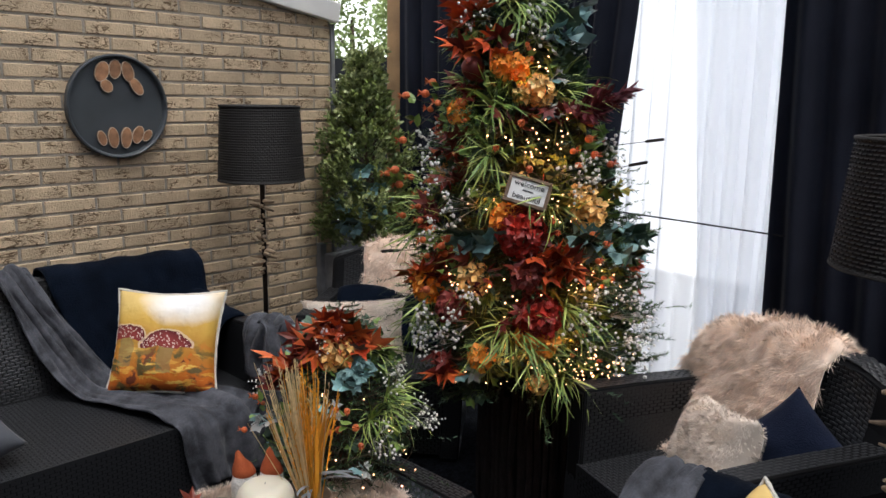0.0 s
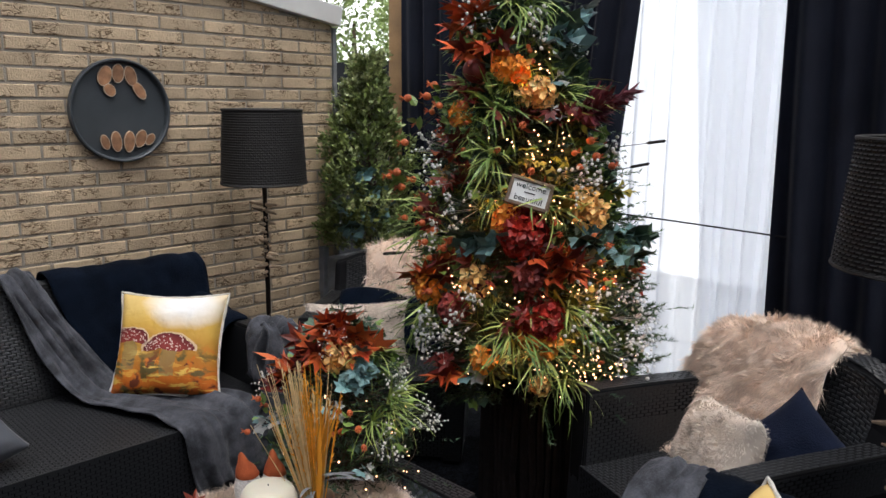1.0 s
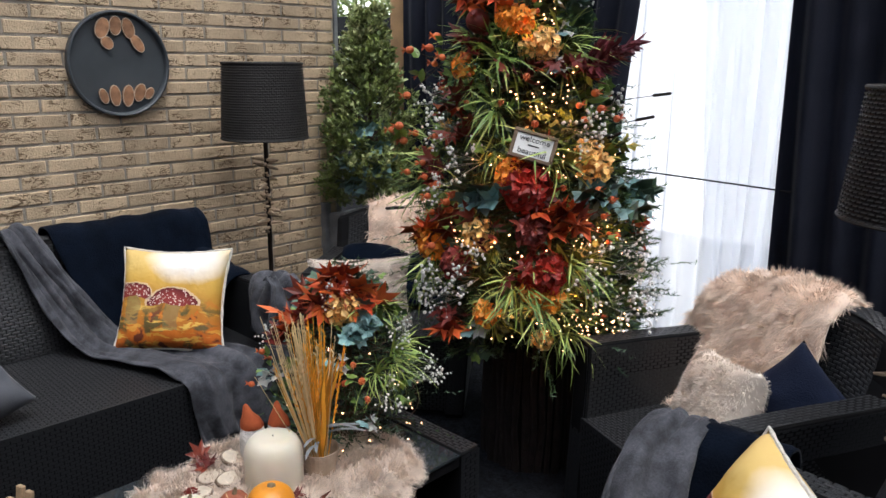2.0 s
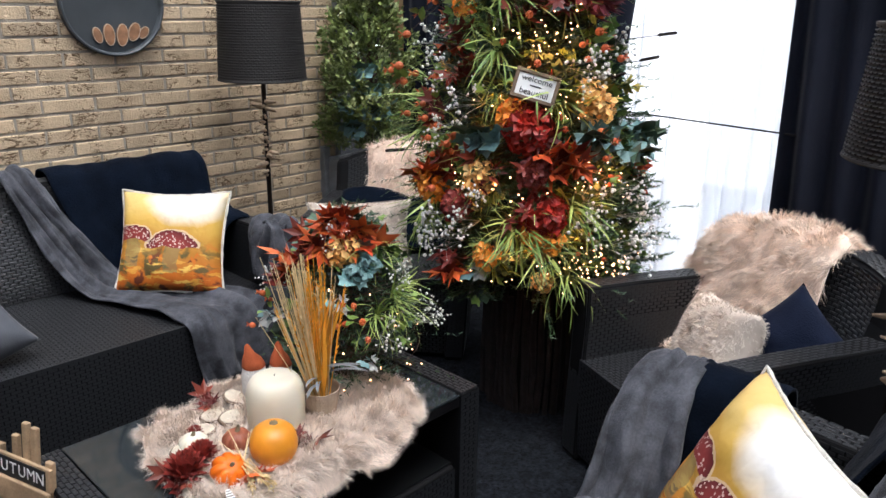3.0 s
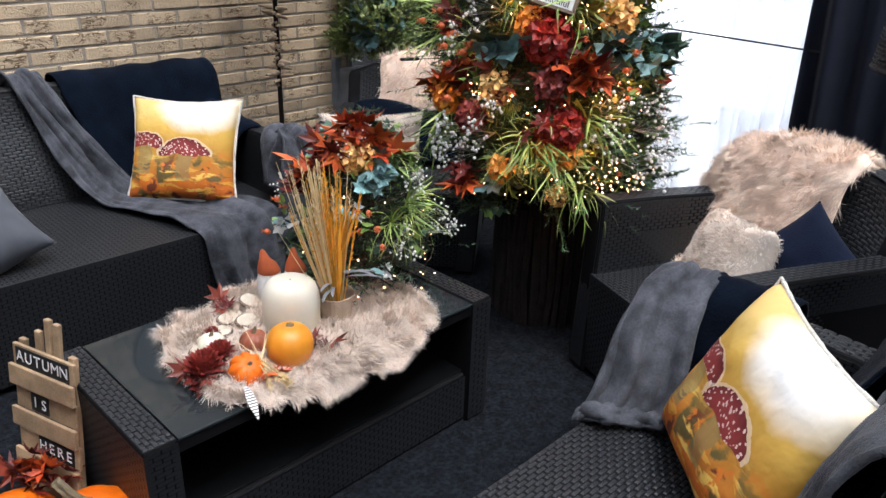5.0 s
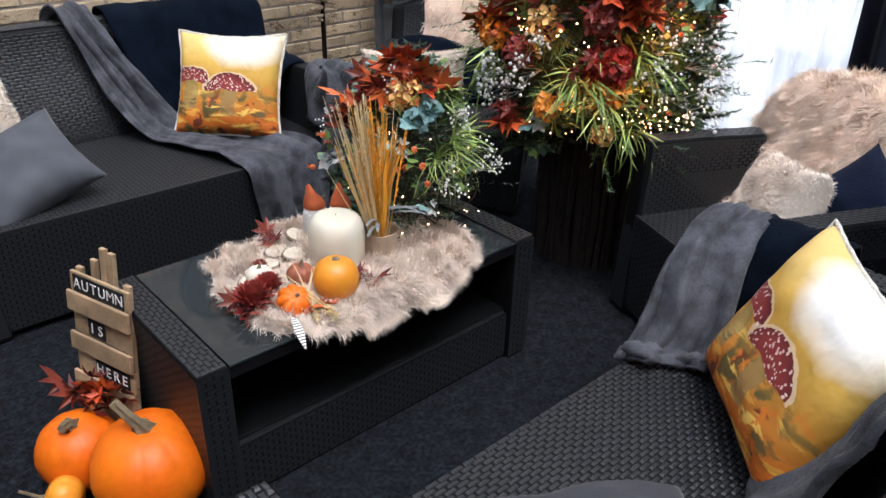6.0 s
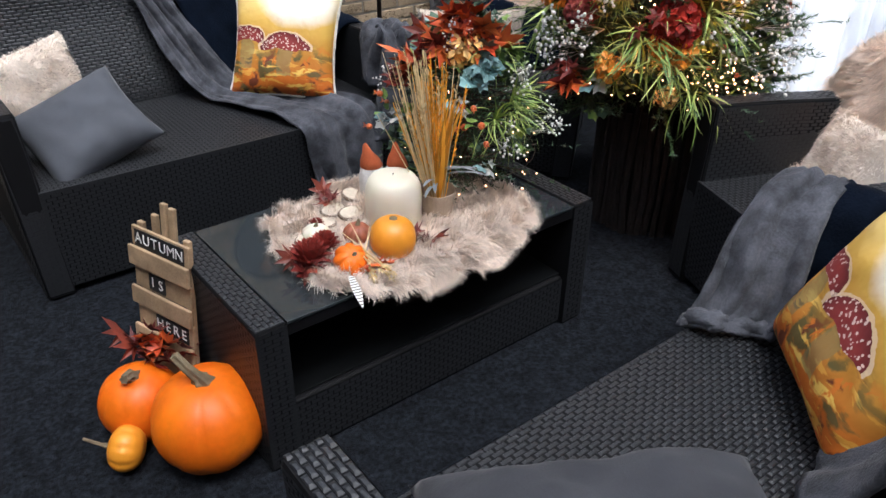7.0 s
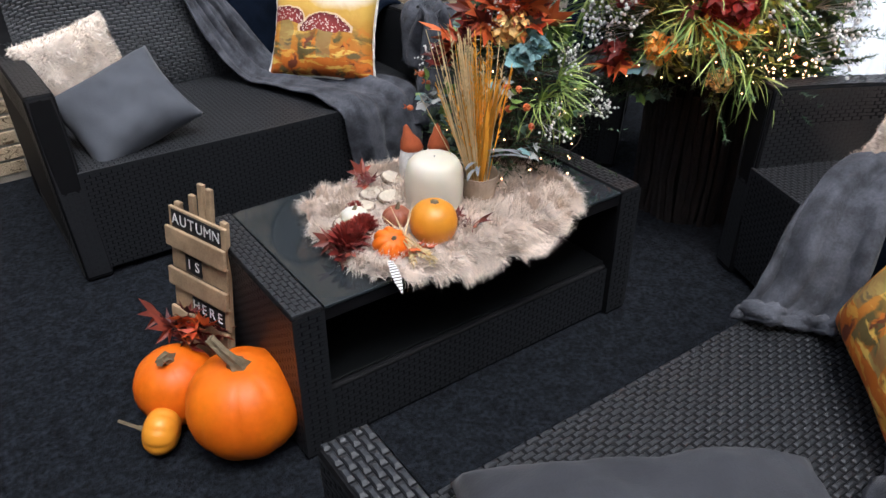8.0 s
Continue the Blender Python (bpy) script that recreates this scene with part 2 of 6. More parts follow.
bm = bmesh.new()
sl = math.atan(0.145)
box(bm, (-4.7, -0.035, 0), (0.02, 0.22, 0.105), 0.006, 2, pose(1.675, 0, 1.93, 0, math.degrees(sl), 0))
solid("trim_gable", bm, WHITE_PAINT, "white painted sloping fascia board on the wall top", kind="structure")
bm = bmesh.new()
box(bm, (1.66, -0.006, 0), (1.685, 0.19, 1.92), 0.004)
solid("trim_corner", bm, GREY_WOOD, "grey weathered strip closing the wall end", kind="structure")

# window side: posts, glazing, curtains
XC = 2.02
bm = bmesh.new()
box(bm, (2.02, -0.185, 0), (2.14, -0.065, 2.6), 0.006)
solid("post_1", bm, TIMBER, "light pine corner post of the veranda", kind="structure")
bm = bmesh.new()
box(bm, (2.10, -4.7, 0), (2.14, -2.62, 2.6))
box(bm, (2.10, -1.35, 0), (2.14, -0.19, 2.6))
solid("wall_east", bm, BLACK_PAINT, "dark timber wall behind the curtains", kind="structure")
win = empty_thing("window_1", pose(2.12, -1.985, 0), "tall glazed door behind white voile", "window", kind="structure")
bm = bmesh.new()
for lo, hi in (((-0.03, -0.63, 0), (0.03, -0.57, 2.3)), ((-0.03, 0.57, 0), (0.03, 0.63, 2.3)),
               ((-0.03, -0.569, 0), (0.03, 0.569, 0.06)), ((-0.03, -0.569, 2.24), (0.03, 0.569, 2.3))):
    box(bm, lo, hi, 0.004)
part("window_frame", bm, WHITE_PAINT, win)
bm = bmesh.new()
box(bm, (-0.004, -0.568, 0.061), (0.004, 0.568, 2.239))
pane = part("pane", bm, PANE, win)
pane.visible_shadow = False
bm = bmesh.new()
box(bm, (2.10, -2.62, 2.301), (2.14, -1.35, 2.6))
solid("wall_east_lintel", bm, BLACK_PAINT, "dark timber lintel over the glazed door", kind="structure")


def curtain(name, y0, y1, folds, deep, mat, label, x, seed, z0=0.015, z1=2.28, flare=None, thick=0.0025):
    rnd = random.Random(seed)
    ph = [rnd.uniform(0, 6.28) for _ in range(6)]
    amp = [rnd.uniform(0.5, 1.3) for _ in range(folds + 2)]

    def at(u, v):
        z = z1 + (z0 - z1) * v
        a = amp[min(folds + 1, int(u * folds))]
        wave = math.sin(2 * math.pi * folds * u + 0.5 * math.sin(3 * v + ph[0]) + 0.6 * math.sin(5 * u + ph[1]))
        soft = 0.55 + 0.45 * v
        y = y0 + (y1 - y0) * u + 0.012 * math.sin(2.2 * v + ph[2] + 7 * u)
        if flare:
            y += flare(u, v)
        return (x + deep * a * soft * wave + 0.006 * math.sin(9 * u + 4 * v + ph[3]), y, z)

    bm = bmesh.new()
    grid(bm, at, folds * 12, 26)
    ob = solid(name, bm, mat, label, "curtain", smooth=True)
    mod = ob.modifiers.new("thickness", "SOLIDIFY")
    mod.thickness = thick
    return ob


tie = lambda u, v: 0.10 * smoothstep(0.0, 0.55, v) * smoothstep(0.0, 1.0, u)
curtain("curtain", -0.20, -1.67, 13, 0.036, CURTAIN, "midnight blue velvet curtain in long folds", XC - 0.02, 3, flare=tie)
curtain("curtain", -2.29, -3.95, 12, 0.045, CURTAIN, "midnight blue velvet curtain beside the white voile", XC - 0.03, 8,
        flare=lambda u, v: -0.05 * v * (1 - u))
curtain("curtain", -1.42, -2.55, 13, 0.048, VOILE, "sheer white voile curtain with soft folds", XC + 0.045, 5, thick=0.0)
curtain("curtain", -1.86, -2.30, 3, 0.02, VOILE, "second layer of sheer white voile curtain", XC + 0.065, 6, thick=0.0,
        flare=lambda u, v: 0.16 * v * (u - 0.5) - 0.1 * v)
bm = bmesh.new()
tube(bm, [(XC - 0.01, -1.50, 1.035), (XC - 0.012, -1.9, 1.028), (XC - 0.01, -2.42, 1.015)], 0.004, 6)
solid("stretched_wire", bm, BLACK_PAINT, "thin black wire stretched across the voile", "wire")
bm = bmesh.new()
tube(bm, [(XC, -0.19, 2.31), (XC, -4.6, 2.31)], 0.014, 12)
box(bm, (XC - 0.01, -0.25, 2.31), (2.10, -0.23, 2.33))
box(bm, (XC - 0.01, -4.5, 2.31), (2.10, -4.48, 2.33))
solid("curtain_rail", bm, BLACK_PAINT, "black round curtain rail on the window wall", "rail")

# closing sides behind the camera, clear roof on rafters
# both walls are unseen, added dark so little light comes from behind
bm = bmesh.new()
box(bm, (-3.0, -4.8, 0), (2.14, -4.7, 2.6))
solid("wall_south", bm, BLACK_PAINT, "unseen dark wall added behind the camera", kind="structure")
bm = bmesh.new()
box(bm, (-3.0, -4.7, 0), (-2.9, 0.19, 2.6))
solid("wall_west", bm, BLACK_PAINT, "unseen dark side wall added to block light", kind="structure")
roof = empty_thing("ceiling", pose(0, 0, 2.62), "clear veranda roof sheets on pine rafters", "roof", kind="structure")
bm = bmesh.new()
for k in range(6):
    x = -2.95 + k * 1.0
    box(bm, (x, -4.8, -0.02), (x + 0.07, 0.5, 0.10), 0.004)
box(bm, (-3.0, -2.4, -0.10), (2.14, -2.3, -0.021), 0.004)
part("rafters", bm, TIMBER, roof)
bm = bmesh.new()
box(bm, (-3.05, -4.85, 0.104), (2.2, 0.55, 0.11))
sheet = part("roof_sheet", bm, PANE, roof)
sheet.visible_shadow = False

# beyond the wall end: black fence, hedge, added glowing backdrop
fence = empty_thing("fence", pose(3.5, 0, 0), "black painted board fence behind the shrub", "fence")
for k in range(10):
    bm = bmesh.new()
    box(bm, (0, 0.35, 0.02 + k * 0.186), (0.022, 3.6, 0.02 + k * 0.186 + 0.178), 0.004)
    part("board", bm, BLACK_PAINT, fence)
for k in range(3):
    bm = bmesh.new()
    box(bm, (0.024, 0.5 + k * 1.4, 0), (0.10, 0.6 + k * 1.4, 1.93), 0.005)
    part("fence_post", bm, BLACK_PAINT, fence)

# emissive sheet added to whiten the voile and light the room
PALE = glow("glowing_backdrop", (1.0, 1.0, 1.0), 1.15)
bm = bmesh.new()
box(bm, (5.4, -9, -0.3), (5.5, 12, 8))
solid("backdrop", bm, PALE, "glowing white backdrop added for the bright outdoors", kind="structure")


def leaf_points(length, wide, fold=0.15, bend=0.2):
    """A pointed oval leaf as six triangles along +y."""
    rows = [(0.0, 0.0), (0.3, 0.85), (0.62, 0.8), (1.0, 0.0)]
    vs = [(0, 0, 0)]
    for t, w in rows[1:-1]:
        z = -bend * length * t * t
        vs += [(-w * wide / 2, t * length, z + fold * wide * w), (0, t * length, z), (w * wide / 2, t * length, z + fold * wide * w)]
    vs.append((0, length, -bend * length))
    fs = [(0, 2, 1), (0, 3, 2), (1, 2, 5, 4), (2, 3, 6, 5), (4, 5, 7), (5, 6, 7)]
    return [Vector(v) for v in vs], fs


class Heap:
    """Collects many small pieces for one mesh."""

    def __init__(self):
        self.vs, self.fs, self.mi = [], [], []

    def add(self, vs, fs, m, slot=0):
        base = len(self.vs)
        self.vs += [tuple(m @ v) for v in vs]
        self.fs += [tuple(base + k for k in f) for f in fs]
        self.mi += [slot] * len(fs)

    def mesh(self, name, mats, smooth=False):
        me = bpy.data.meshes.new(name)
        me.from_pydata(self.vs, [], self.fs)
        for mat in mats:
            me.materials.append(mat)
        me.polygons.foreach_set("material_index", self.mi)
        if smooth:
            me.shade_smooth()
        me.update()
        return me


def aim(place, way, spin=0.0, size=1.0):
    """A pose whose +y points along way."""
    q = Vector(way).to_track_quat("Y", "Z").to_matrix().to_4x4()
    return Matrix.Translation(place) @ q @ Matrix.Rotation(spin, 4, "Y") @ Matrix.Scale(size, 4)


def foliage_mat(name, color, second, trans=0.25, rough=0.5):
    mat = material(name, color, rough, vary=0.3, scale=18, second=second, random=0.3)
    b = mat.node_tree.nodes["Principled BSDF"]
    b.inputs["Transmission Weight"].default_value = 0.0
    return mat


HEDGE = foliage_mat("hedge_green", (0.34, 0.42, 0.15), (0.17, 0.24, 0.07))
BOX_LEAF = foliage_mat("shrub_green", (0.24, 0.30, 0.08), (0.10, 0.14, 0.04))
BOX_TIP = foliage_mat("shrub_tip", (0.46, 0.50, 0.24), (0.24, 0.30, 0.11))
DEEP_LEAF = foliage_mat("deep_green_leaf", (0.08, 0.14, 0.085), (0.035, 0.07, 0.042))
TWIG = material("brown_twig", (0.10, 0.065, 0.04), 0.85, vary=0.4, scale=30, bump=0.3, bump_scale=90)

rnd = random.Random(21)
hedge = empty_thing("hedge", pose(4.2, 2.75, 0), "tall sunlit green hedge beyond the fence", "hedge")
bm = bmesh.new()
tube(bm, [(0, 0, 0), (0.02, 0.03, 1.2), (0, 0, 2.3)], [0.06, 0.05, 0.02], 8)
for k in range(9):
    a, z = rnd.uniform(0, 6.28), rnd.uniform(0.8, 2.2)
    tube(bm, [(0, 0, z), (0.3 * math.cos(a), 0.3 * math.sin(a), z + 0.25)], [0.02, 0.006], 5)
part("trunk", bm, TWIG, hedge)
heap = Heap()
lv, lf = leaf_points(0.06, 0.035)
for k in range(9000):
    a, h = rnd.uniform(0, 6.28), rnd.random()
    r = (0.52 + 0.10 * math.sin(5 * a + 7 * h)) * (1 - 0.5 * smoothstep(0.75, 1.05, h)) * rnd.uniform(0.7, 1.0)
    p = Vector((r * math.cos(a), 1.15 * r * math.sin(a), 0.25 + 2.9 * h))
    heap.add(lv, lf, aim(p, (math.cos(a) + rnd.gauss(0, 0.7), math.sin(a) + rnd.gauss(0, 0.7), rnd.gauss(0.3, 0.6)), rnd.uniform(0, 6.28), rnd.uniform(0.7, 1.4)))
crown = new("crown", heap.mesh("crown", [HEDGE]))
crown.parent = hedge
tagged(crown, kind="stuff")

# clipped evergreen in a grey planter at the wall end
shrub = empty_thing("potted_shrub", pose(1.74, -0.19, 0), "tall pointed evergreen shrub in a weathered grey planter", "shrub")
bm = bmesh.new()
box(bm, (-0.17, -0.17, 0.01), (0.17, 0.17, 0.66), 0.01)
planter = part("planter", bm, GREY_WOOD, shrub, "weathered grey wooden planter")
for sx in (-1, 1):
    for sy in (-1, 1):
        bm = bmesh.new()
        box(bm, (sx * 0.178 - 0.022, sy * 0.178 - 0.022, 0), (sx * 0.178 + 0.022, sy * 0.178 + 0.022, 0.72), 0.004)
        part("corner_post", bm, GREY_WOOD, planter)
bm = bmesh.new()
tube(bm, [(0, 0, 0.6), (0.01, 0, 1.1), (0, 0.01, 1.72)], [0.022, 0.016, 0.004], 8)
for k in range(40):
    a, z = rnd.uniform(0, 6.28), rnd.uniform(0.75, 1.6)
    r = 0.26 * (1 - smoothstep(1.0, 1.85, z))
    tube(bm, [(0, 0, z), (r * math.cos(a), r * math.sin(a), z + 0.14)], [0.006, 0.002], 4)
part("trunk", bm, TWIG, shrub)
heap = Heap()
lv, lf = leaf_points(0.030, 0.016)
for k in range(950):
    z = rnd.uniform(0.72, 1.74)
    a = rnd.uniform(0, 6.28)
    rmax = 0.235 * (1 - 0.86 * smoothstep(1.0, 1.72, z)) * (0.75 + 0.25 * smoothstep(0.7, 0.95, z)) + 0.02
    r = rmax * (1 + 0.22 * math.sin(3 * a + 9 * z) + 0.12 * math.sin(7 * a - 14 * z)) * math.sqrt(rnd.uniform(0.2, 1.0)) * rnd.uniform(0.9, 1.15)
    c = Vector((r * math.cos(a), r * math.sin(a), z))
    out = Vector((math.cos(a), math.sin(a), rnd.uniform(0.5, 1.6))).normalized()
    slot = 1 if rnd.random() < 0.15 + 0.7 * smoothstep(1.45, 1.7, z) else 0
    for j in range(15):
        p = c + out * (j / 15 * 0.07) + Vector((rnd.gauss(0, 0.008), rnd.gauss(0, 0.008), rnd.gauss(0, 0.008)))
        w = out + Vector((rnd.gauss(0, 0.8), rnd.gauss(0, 0.8), rnd.gauss(0, 0.6)))
        heap.add(lv, lf, aim(p, w, rnd.uniform(0, 6.28), rnd.uniform(0.7, 1.25)), slot)
crown = new("crown", heap.mesh("crown", [BOX_LEAF, BOX_TIP]))
crown.parent = shrub
tagged(crown, kind="stuff")



# ---------------------------------------------------------------- woven garden furniture
def weave(panels, long=0.032, wide=0.0115, rise=0.0011, warp=None, gap=0.0011):
    """Strips of flat plastic rattan: short raised tiles in offset rows over flat panels (origin, along, across, normal)."""
    vs, fs = [], []
    for o, a, c, n in panels:
        o, a, c = Vector(o), Vector(a), Vector(c)
        n = Vector(n).normalized()
        la, lc = a.length, c.length
        lift = rise if abs(n.z) > 0.5 else 0.25 * rise
        slit = gap if abs(n.z) > 0.5 or rise > 0.003 else 0.4 * gap
        a, c = a / la, c / lc
        rows, cols = max(1, round(lc / wide)), max(1, round(la / long))
        dw, dl = lc / rows, la / cols
        for r in range(rows):
            shift = 0.5 * (r % 2)
            for k in range(-1, cols + 1):
                s0, s1 = max(0.0, (k + shift) * dl + slit), min(la, (k + 1 + shift) * dl - slit)
                if s1 - s0 < 0.004:
                    continue
                c0, c1, g = r * dw + 0.45 * slit, (r + 1) * dw - 0.45 * slit, min(0.007, (s1 - s0) * 0.35)
                base = len(vs)
                for s, w, h in ((s0, c0, -0.3), (s1, c0, -0.3), (s1, c1, -0.3), (s0, c1, -0.3),
                                (s0 + g, c0 + 0.002, 1), (s1 - g, c0 + 0.002, 1), (s1 - g, c1 - 0.002, 1), (s0 + g, c1 - 0.002, 1)):
                    vs.append(o + a * s + c * w + n * (h * lift))
                for q in ((4, 5, 6, 7), (0, 1, 5, 4), (1, 2, 6, 5), (2, 3, 7, 6), (3, 0, 4, 7)):
                    fs.append([base + k2 for k2 in q])
    if warp:
        vs = [warp(v) for v in vs]
    bm = bmesh.new()
    me = bpy.data.meshes.new("weave_tmp")
    me.from_pydata([tuple(v) for v in vs], [], fs)
    bm.from_mesh(me)
    bpy.data.meshes.remove(me)
    return bm


def rattan_seat(name, w, d, m, label, category, group="", back_h=0.80, arm_h=0.62, seat_h=0.37, arm_w=0.085, rise=0.0010, gap=0.0011):
    """A sofa or armchair of flat black rattan. Local: front edge on y = 0 looking to -y."""
    top = empty_thing(name, m, label, category, group)
    h = w / 2
    inner = h - arm_w
    # seat box, closed to the floor
    bm = bmesh.new()
    box(bm, (-inner + 0.002, 0.012, 0.02), (inner - 0.002, d - 0.10, seat_h), 0.012)
    base = part("seat", bm, RATTAN_SHADED, top)
    part("seat_weave", weave([((-inner, 0.012, seat_h), (2 * inner, 0, 0), (0, d - 0.20, 0), (0, 0, 1)),
                              ((-inner, 0.012, 0.03), (2 * inner, 0, 0), (0, 0, seat_h - 0.03), (0, -1, 0))], rise=rise, gap=gap),
         RATTAN, base, kind="stuff")
    # raked backrest with rounded upper corners
    lean = 0.10

    def rake(v):
        return Vector((v.x, v.y + lean * smoothstep(seat_h, back_h, v.z) - 0.10, v.z))

    bm = bmesh.new()
    made = box(bm, (-h + 0.02, d - 0.10, 0.02), (h - 0.02, d, back_h), 0.03, 3)
    bmesh.ops.subdivide_edges(bm, edges=[e for e in bm.edges if e.calc_length() > 0.3], cuts=6, use_grid_fill=True)
    for v in bm.verts:
        v.co = rake(v.co)
        k = smoothstep(h - 0.20, h - 0.02, abs(v.co.x)) * smoothstep(seat_h, back_h, v.co.z)
        v.co.z -= 0.05 * k
    back = part("backrest", bm, RATTAN_SHADED, top)

    def rake2(v):
        p = rake(v)
        p.z -= 0.05 * smoothstep(h - 0.20, h - 0.02, abs(v.x)) * smoothstep(seat_h, back_h, v.z)
        return p

    part("back_weave", weave([((-inner, d - 0.107, seat_h), (2 * inner, 0, 0), (0, 0, back_h - seat_h - 0.015), (0, -1, 0)),
                              ((-h + 0.03, d - 0.09, back_h), (w - 0.06, 0, 0), (0, 0.08, 0), (0, 0.51, 0.49))], warp=rake2, rise=max(rise, 0.0034), gap=max(gap, 0.0014)),
         RATTAN, back, kind="stuff")
    # arms, leaning a little outwards
    for s in (-1, 1):
        def flare(v):
            return Vector((v.x + s * 0.03 * (v.z / arm_h - 1), v.y + 0.03 * smoothstep(0, arm_h, v.z) * (v.y < d / 2), v.z - 0.02 * smoothstep(0.0, d, v.y) * (v.z > 0.5)))

        x0, x1 = sorted((s * inner, s * h))
        bm = bmesh.new()
        box(bm, (x0, 0, 0.0), (x1, d - 0.09, arm_h), 0.014, 2)
        for v in bm.verts:
            v.co = flare(v.co)
        arm = part("armrest", bm, RATTAN_SHADED, top)
        inn = s * inner
        part("arm_weave", weave([((x0 + 0.006, 0.006, arm_h), (0, d - 0.11, 0), (x1 - x0 - 0.012, 0, 0), (0, 0, 1)),
                                 ((inn, 0.01, seat_h), (0, d - 0.12, 0), (0, 0, arm_h - seat_h - 0.01), (-s, 0, 0)),
                                 ((s * h, 0.01, 0.02), (0, d - 0.12, 0), (0, 0, arm_h - 0.03), (s, 0, 0)),
                                 ((x0 + 0.006, 0, 0.02), (x1 - x0 - 0.012, 0, 0), (0, 0, arm_h - 0.03), (0, -1, 0))], warp=flare, rise=rise, gap=gap),
             RATTAN, arm, kind="stuff")
    return top


SEATS = "woven lounge set"
rattan_seat("sofa", 1.49, 0.85, pose(-0.095, -0.98, 0, 0, 0, -2), "black woven rattan two-seat sofa along the brick wall", "sofa", SEATS, rise=0.0005, gap=0.0006)
rattan_seat("sofa", 1.45, 0.78, pose(-0.103, -2.566, 0, 0, 0, 178), "black woven rattan two-seat sofa facing the coffee table", "sofa", SEATS, rise=0.0018, gap=0.0018)
rattan_seat("armchair", 0.74, 0.72, pose(0.775, -2.40, 0, 0, 0, -114), "black woven rattan armchair by the window curtain", "armchair", SEATS)
rattan_seat("armchair", 0.74, 0.72, pose(0.98, -1.12, 0, 0, 0, -53), "black woven rattan armchair in the corner beside the tree", "armchair", SEATS)

# coffee table: solid woven ends, open front, low shelf, glass top
GLASS = bpy.data.materials.new("smoked_glass")
GLASS.use_nodes = True
gb = GLASS.node_tree.nodes["Principled BSDF"]
gb.inputs["Base Color"].default_value = (0.025, 0.03, 0.033, 1)
gb.inputs["Roughness"].default_value, gb.inputs["Specular IOR Level"].default_value = 0.05, 0.6
# matt copy of the smoked glass, darkened for the shade under the top
SHADE_GLASS = material("matt_shaded_glass", (0.005, 0.0055, 0.006), 0.32, vary=0.2, scale=8, spec=0.25)
table = empty_thing("coffee_table", pose(-0.066, -1.806, 0, 0, 0, -1.6), "black rattan coffee table with smoked glass top and shelf", "table")
TW, TD, TH, END = 1.075, 0.515, 0.42, 0.078
for s in (-1, 1):
    bm = bmesh.new()
    x0, x1 = sorted((s * TW / 2, s * (TW / 2 - END)))
    box(bm, (x0, -TD / 2, 0), (x1, TD / 2, TH), 0.01)
    end = part("end_panel", bm, RATTAN_SHADED, table)
    part("end_weave", weave([((x0 + 0.004, -TD / 2 + 0.004, TH), (0, TD - 0.008, 0), (x1 - x0 - 0.008, 0, 0), (0, 0, 1)),
                             ((s * TW / 2, -TD / 2, 0.01), (0, TD, 0), (0, 0, TH - 0.02), (s, 0, 0)),
                             ((x0, -TD / 2, 0.01), (x1 - x0, 0, 0), (0, 0, TH - 0.02), (0, -1, 0))]), RATTAN, end, kind="stuff")
IX, SZ = TW / 2 - END, 0.172
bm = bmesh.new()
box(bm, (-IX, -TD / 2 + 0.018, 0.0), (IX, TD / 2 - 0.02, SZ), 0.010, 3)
shelf = part("shelf", bm, RATTAN_SHADED, table)
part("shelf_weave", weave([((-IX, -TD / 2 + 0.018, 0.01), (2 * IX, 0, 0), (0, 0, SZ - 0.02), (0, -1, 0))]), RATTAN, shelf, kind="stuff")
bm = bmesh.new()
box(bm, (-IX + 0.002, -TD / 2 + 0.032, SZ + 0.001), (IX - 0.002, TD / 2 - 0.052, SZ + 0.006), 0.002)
part("glass_shelf", bm, SHADE_GLASS, table, "smoked glass shelf pane, coloured darker for shade")
# recess back and front rail in the darker copy, shade in the colour
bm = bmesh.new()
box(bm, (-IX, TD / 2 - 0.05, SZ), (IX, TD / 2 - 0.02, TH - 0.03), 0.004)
part("back_panel", bm, RATTAN_SHADED, table)
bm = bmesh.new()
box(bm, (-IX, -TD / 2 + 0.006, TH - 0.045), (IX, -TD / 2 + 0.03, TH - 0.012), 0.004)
part("front_rail", bm, RATTAN_SHADED, table)
bm = bmesh.new()
box(bm, (-IX + 0.002, -TD / 2 + 0.002, TH - 0.011), (IX - 0.002, TD / 2 - 0.002, TH - 0.003), 0.002)
part("glass_top", bm, GLASS, table, "dark smoked glass pane")


# ---------------------------------------------------------------- floor lamps with driftwood stems
DARK_SHADE = material("woven_dark_shade", (0.022, 0.020, 0.019), 0.7, vary=0.3, scale=20, bump=0.2, bump_scale=150)
STEEL = material("dark_bronze_metal", (0.03, 0.022, 0.018), 0.45, metal=0.7, vary=0.2)
DRIFT = material("driftwood", (0.52, 0.39, 0.26), 0.85, vary=0.45, scale=25, bump=0.4, bump_scale=90, random=0.3)


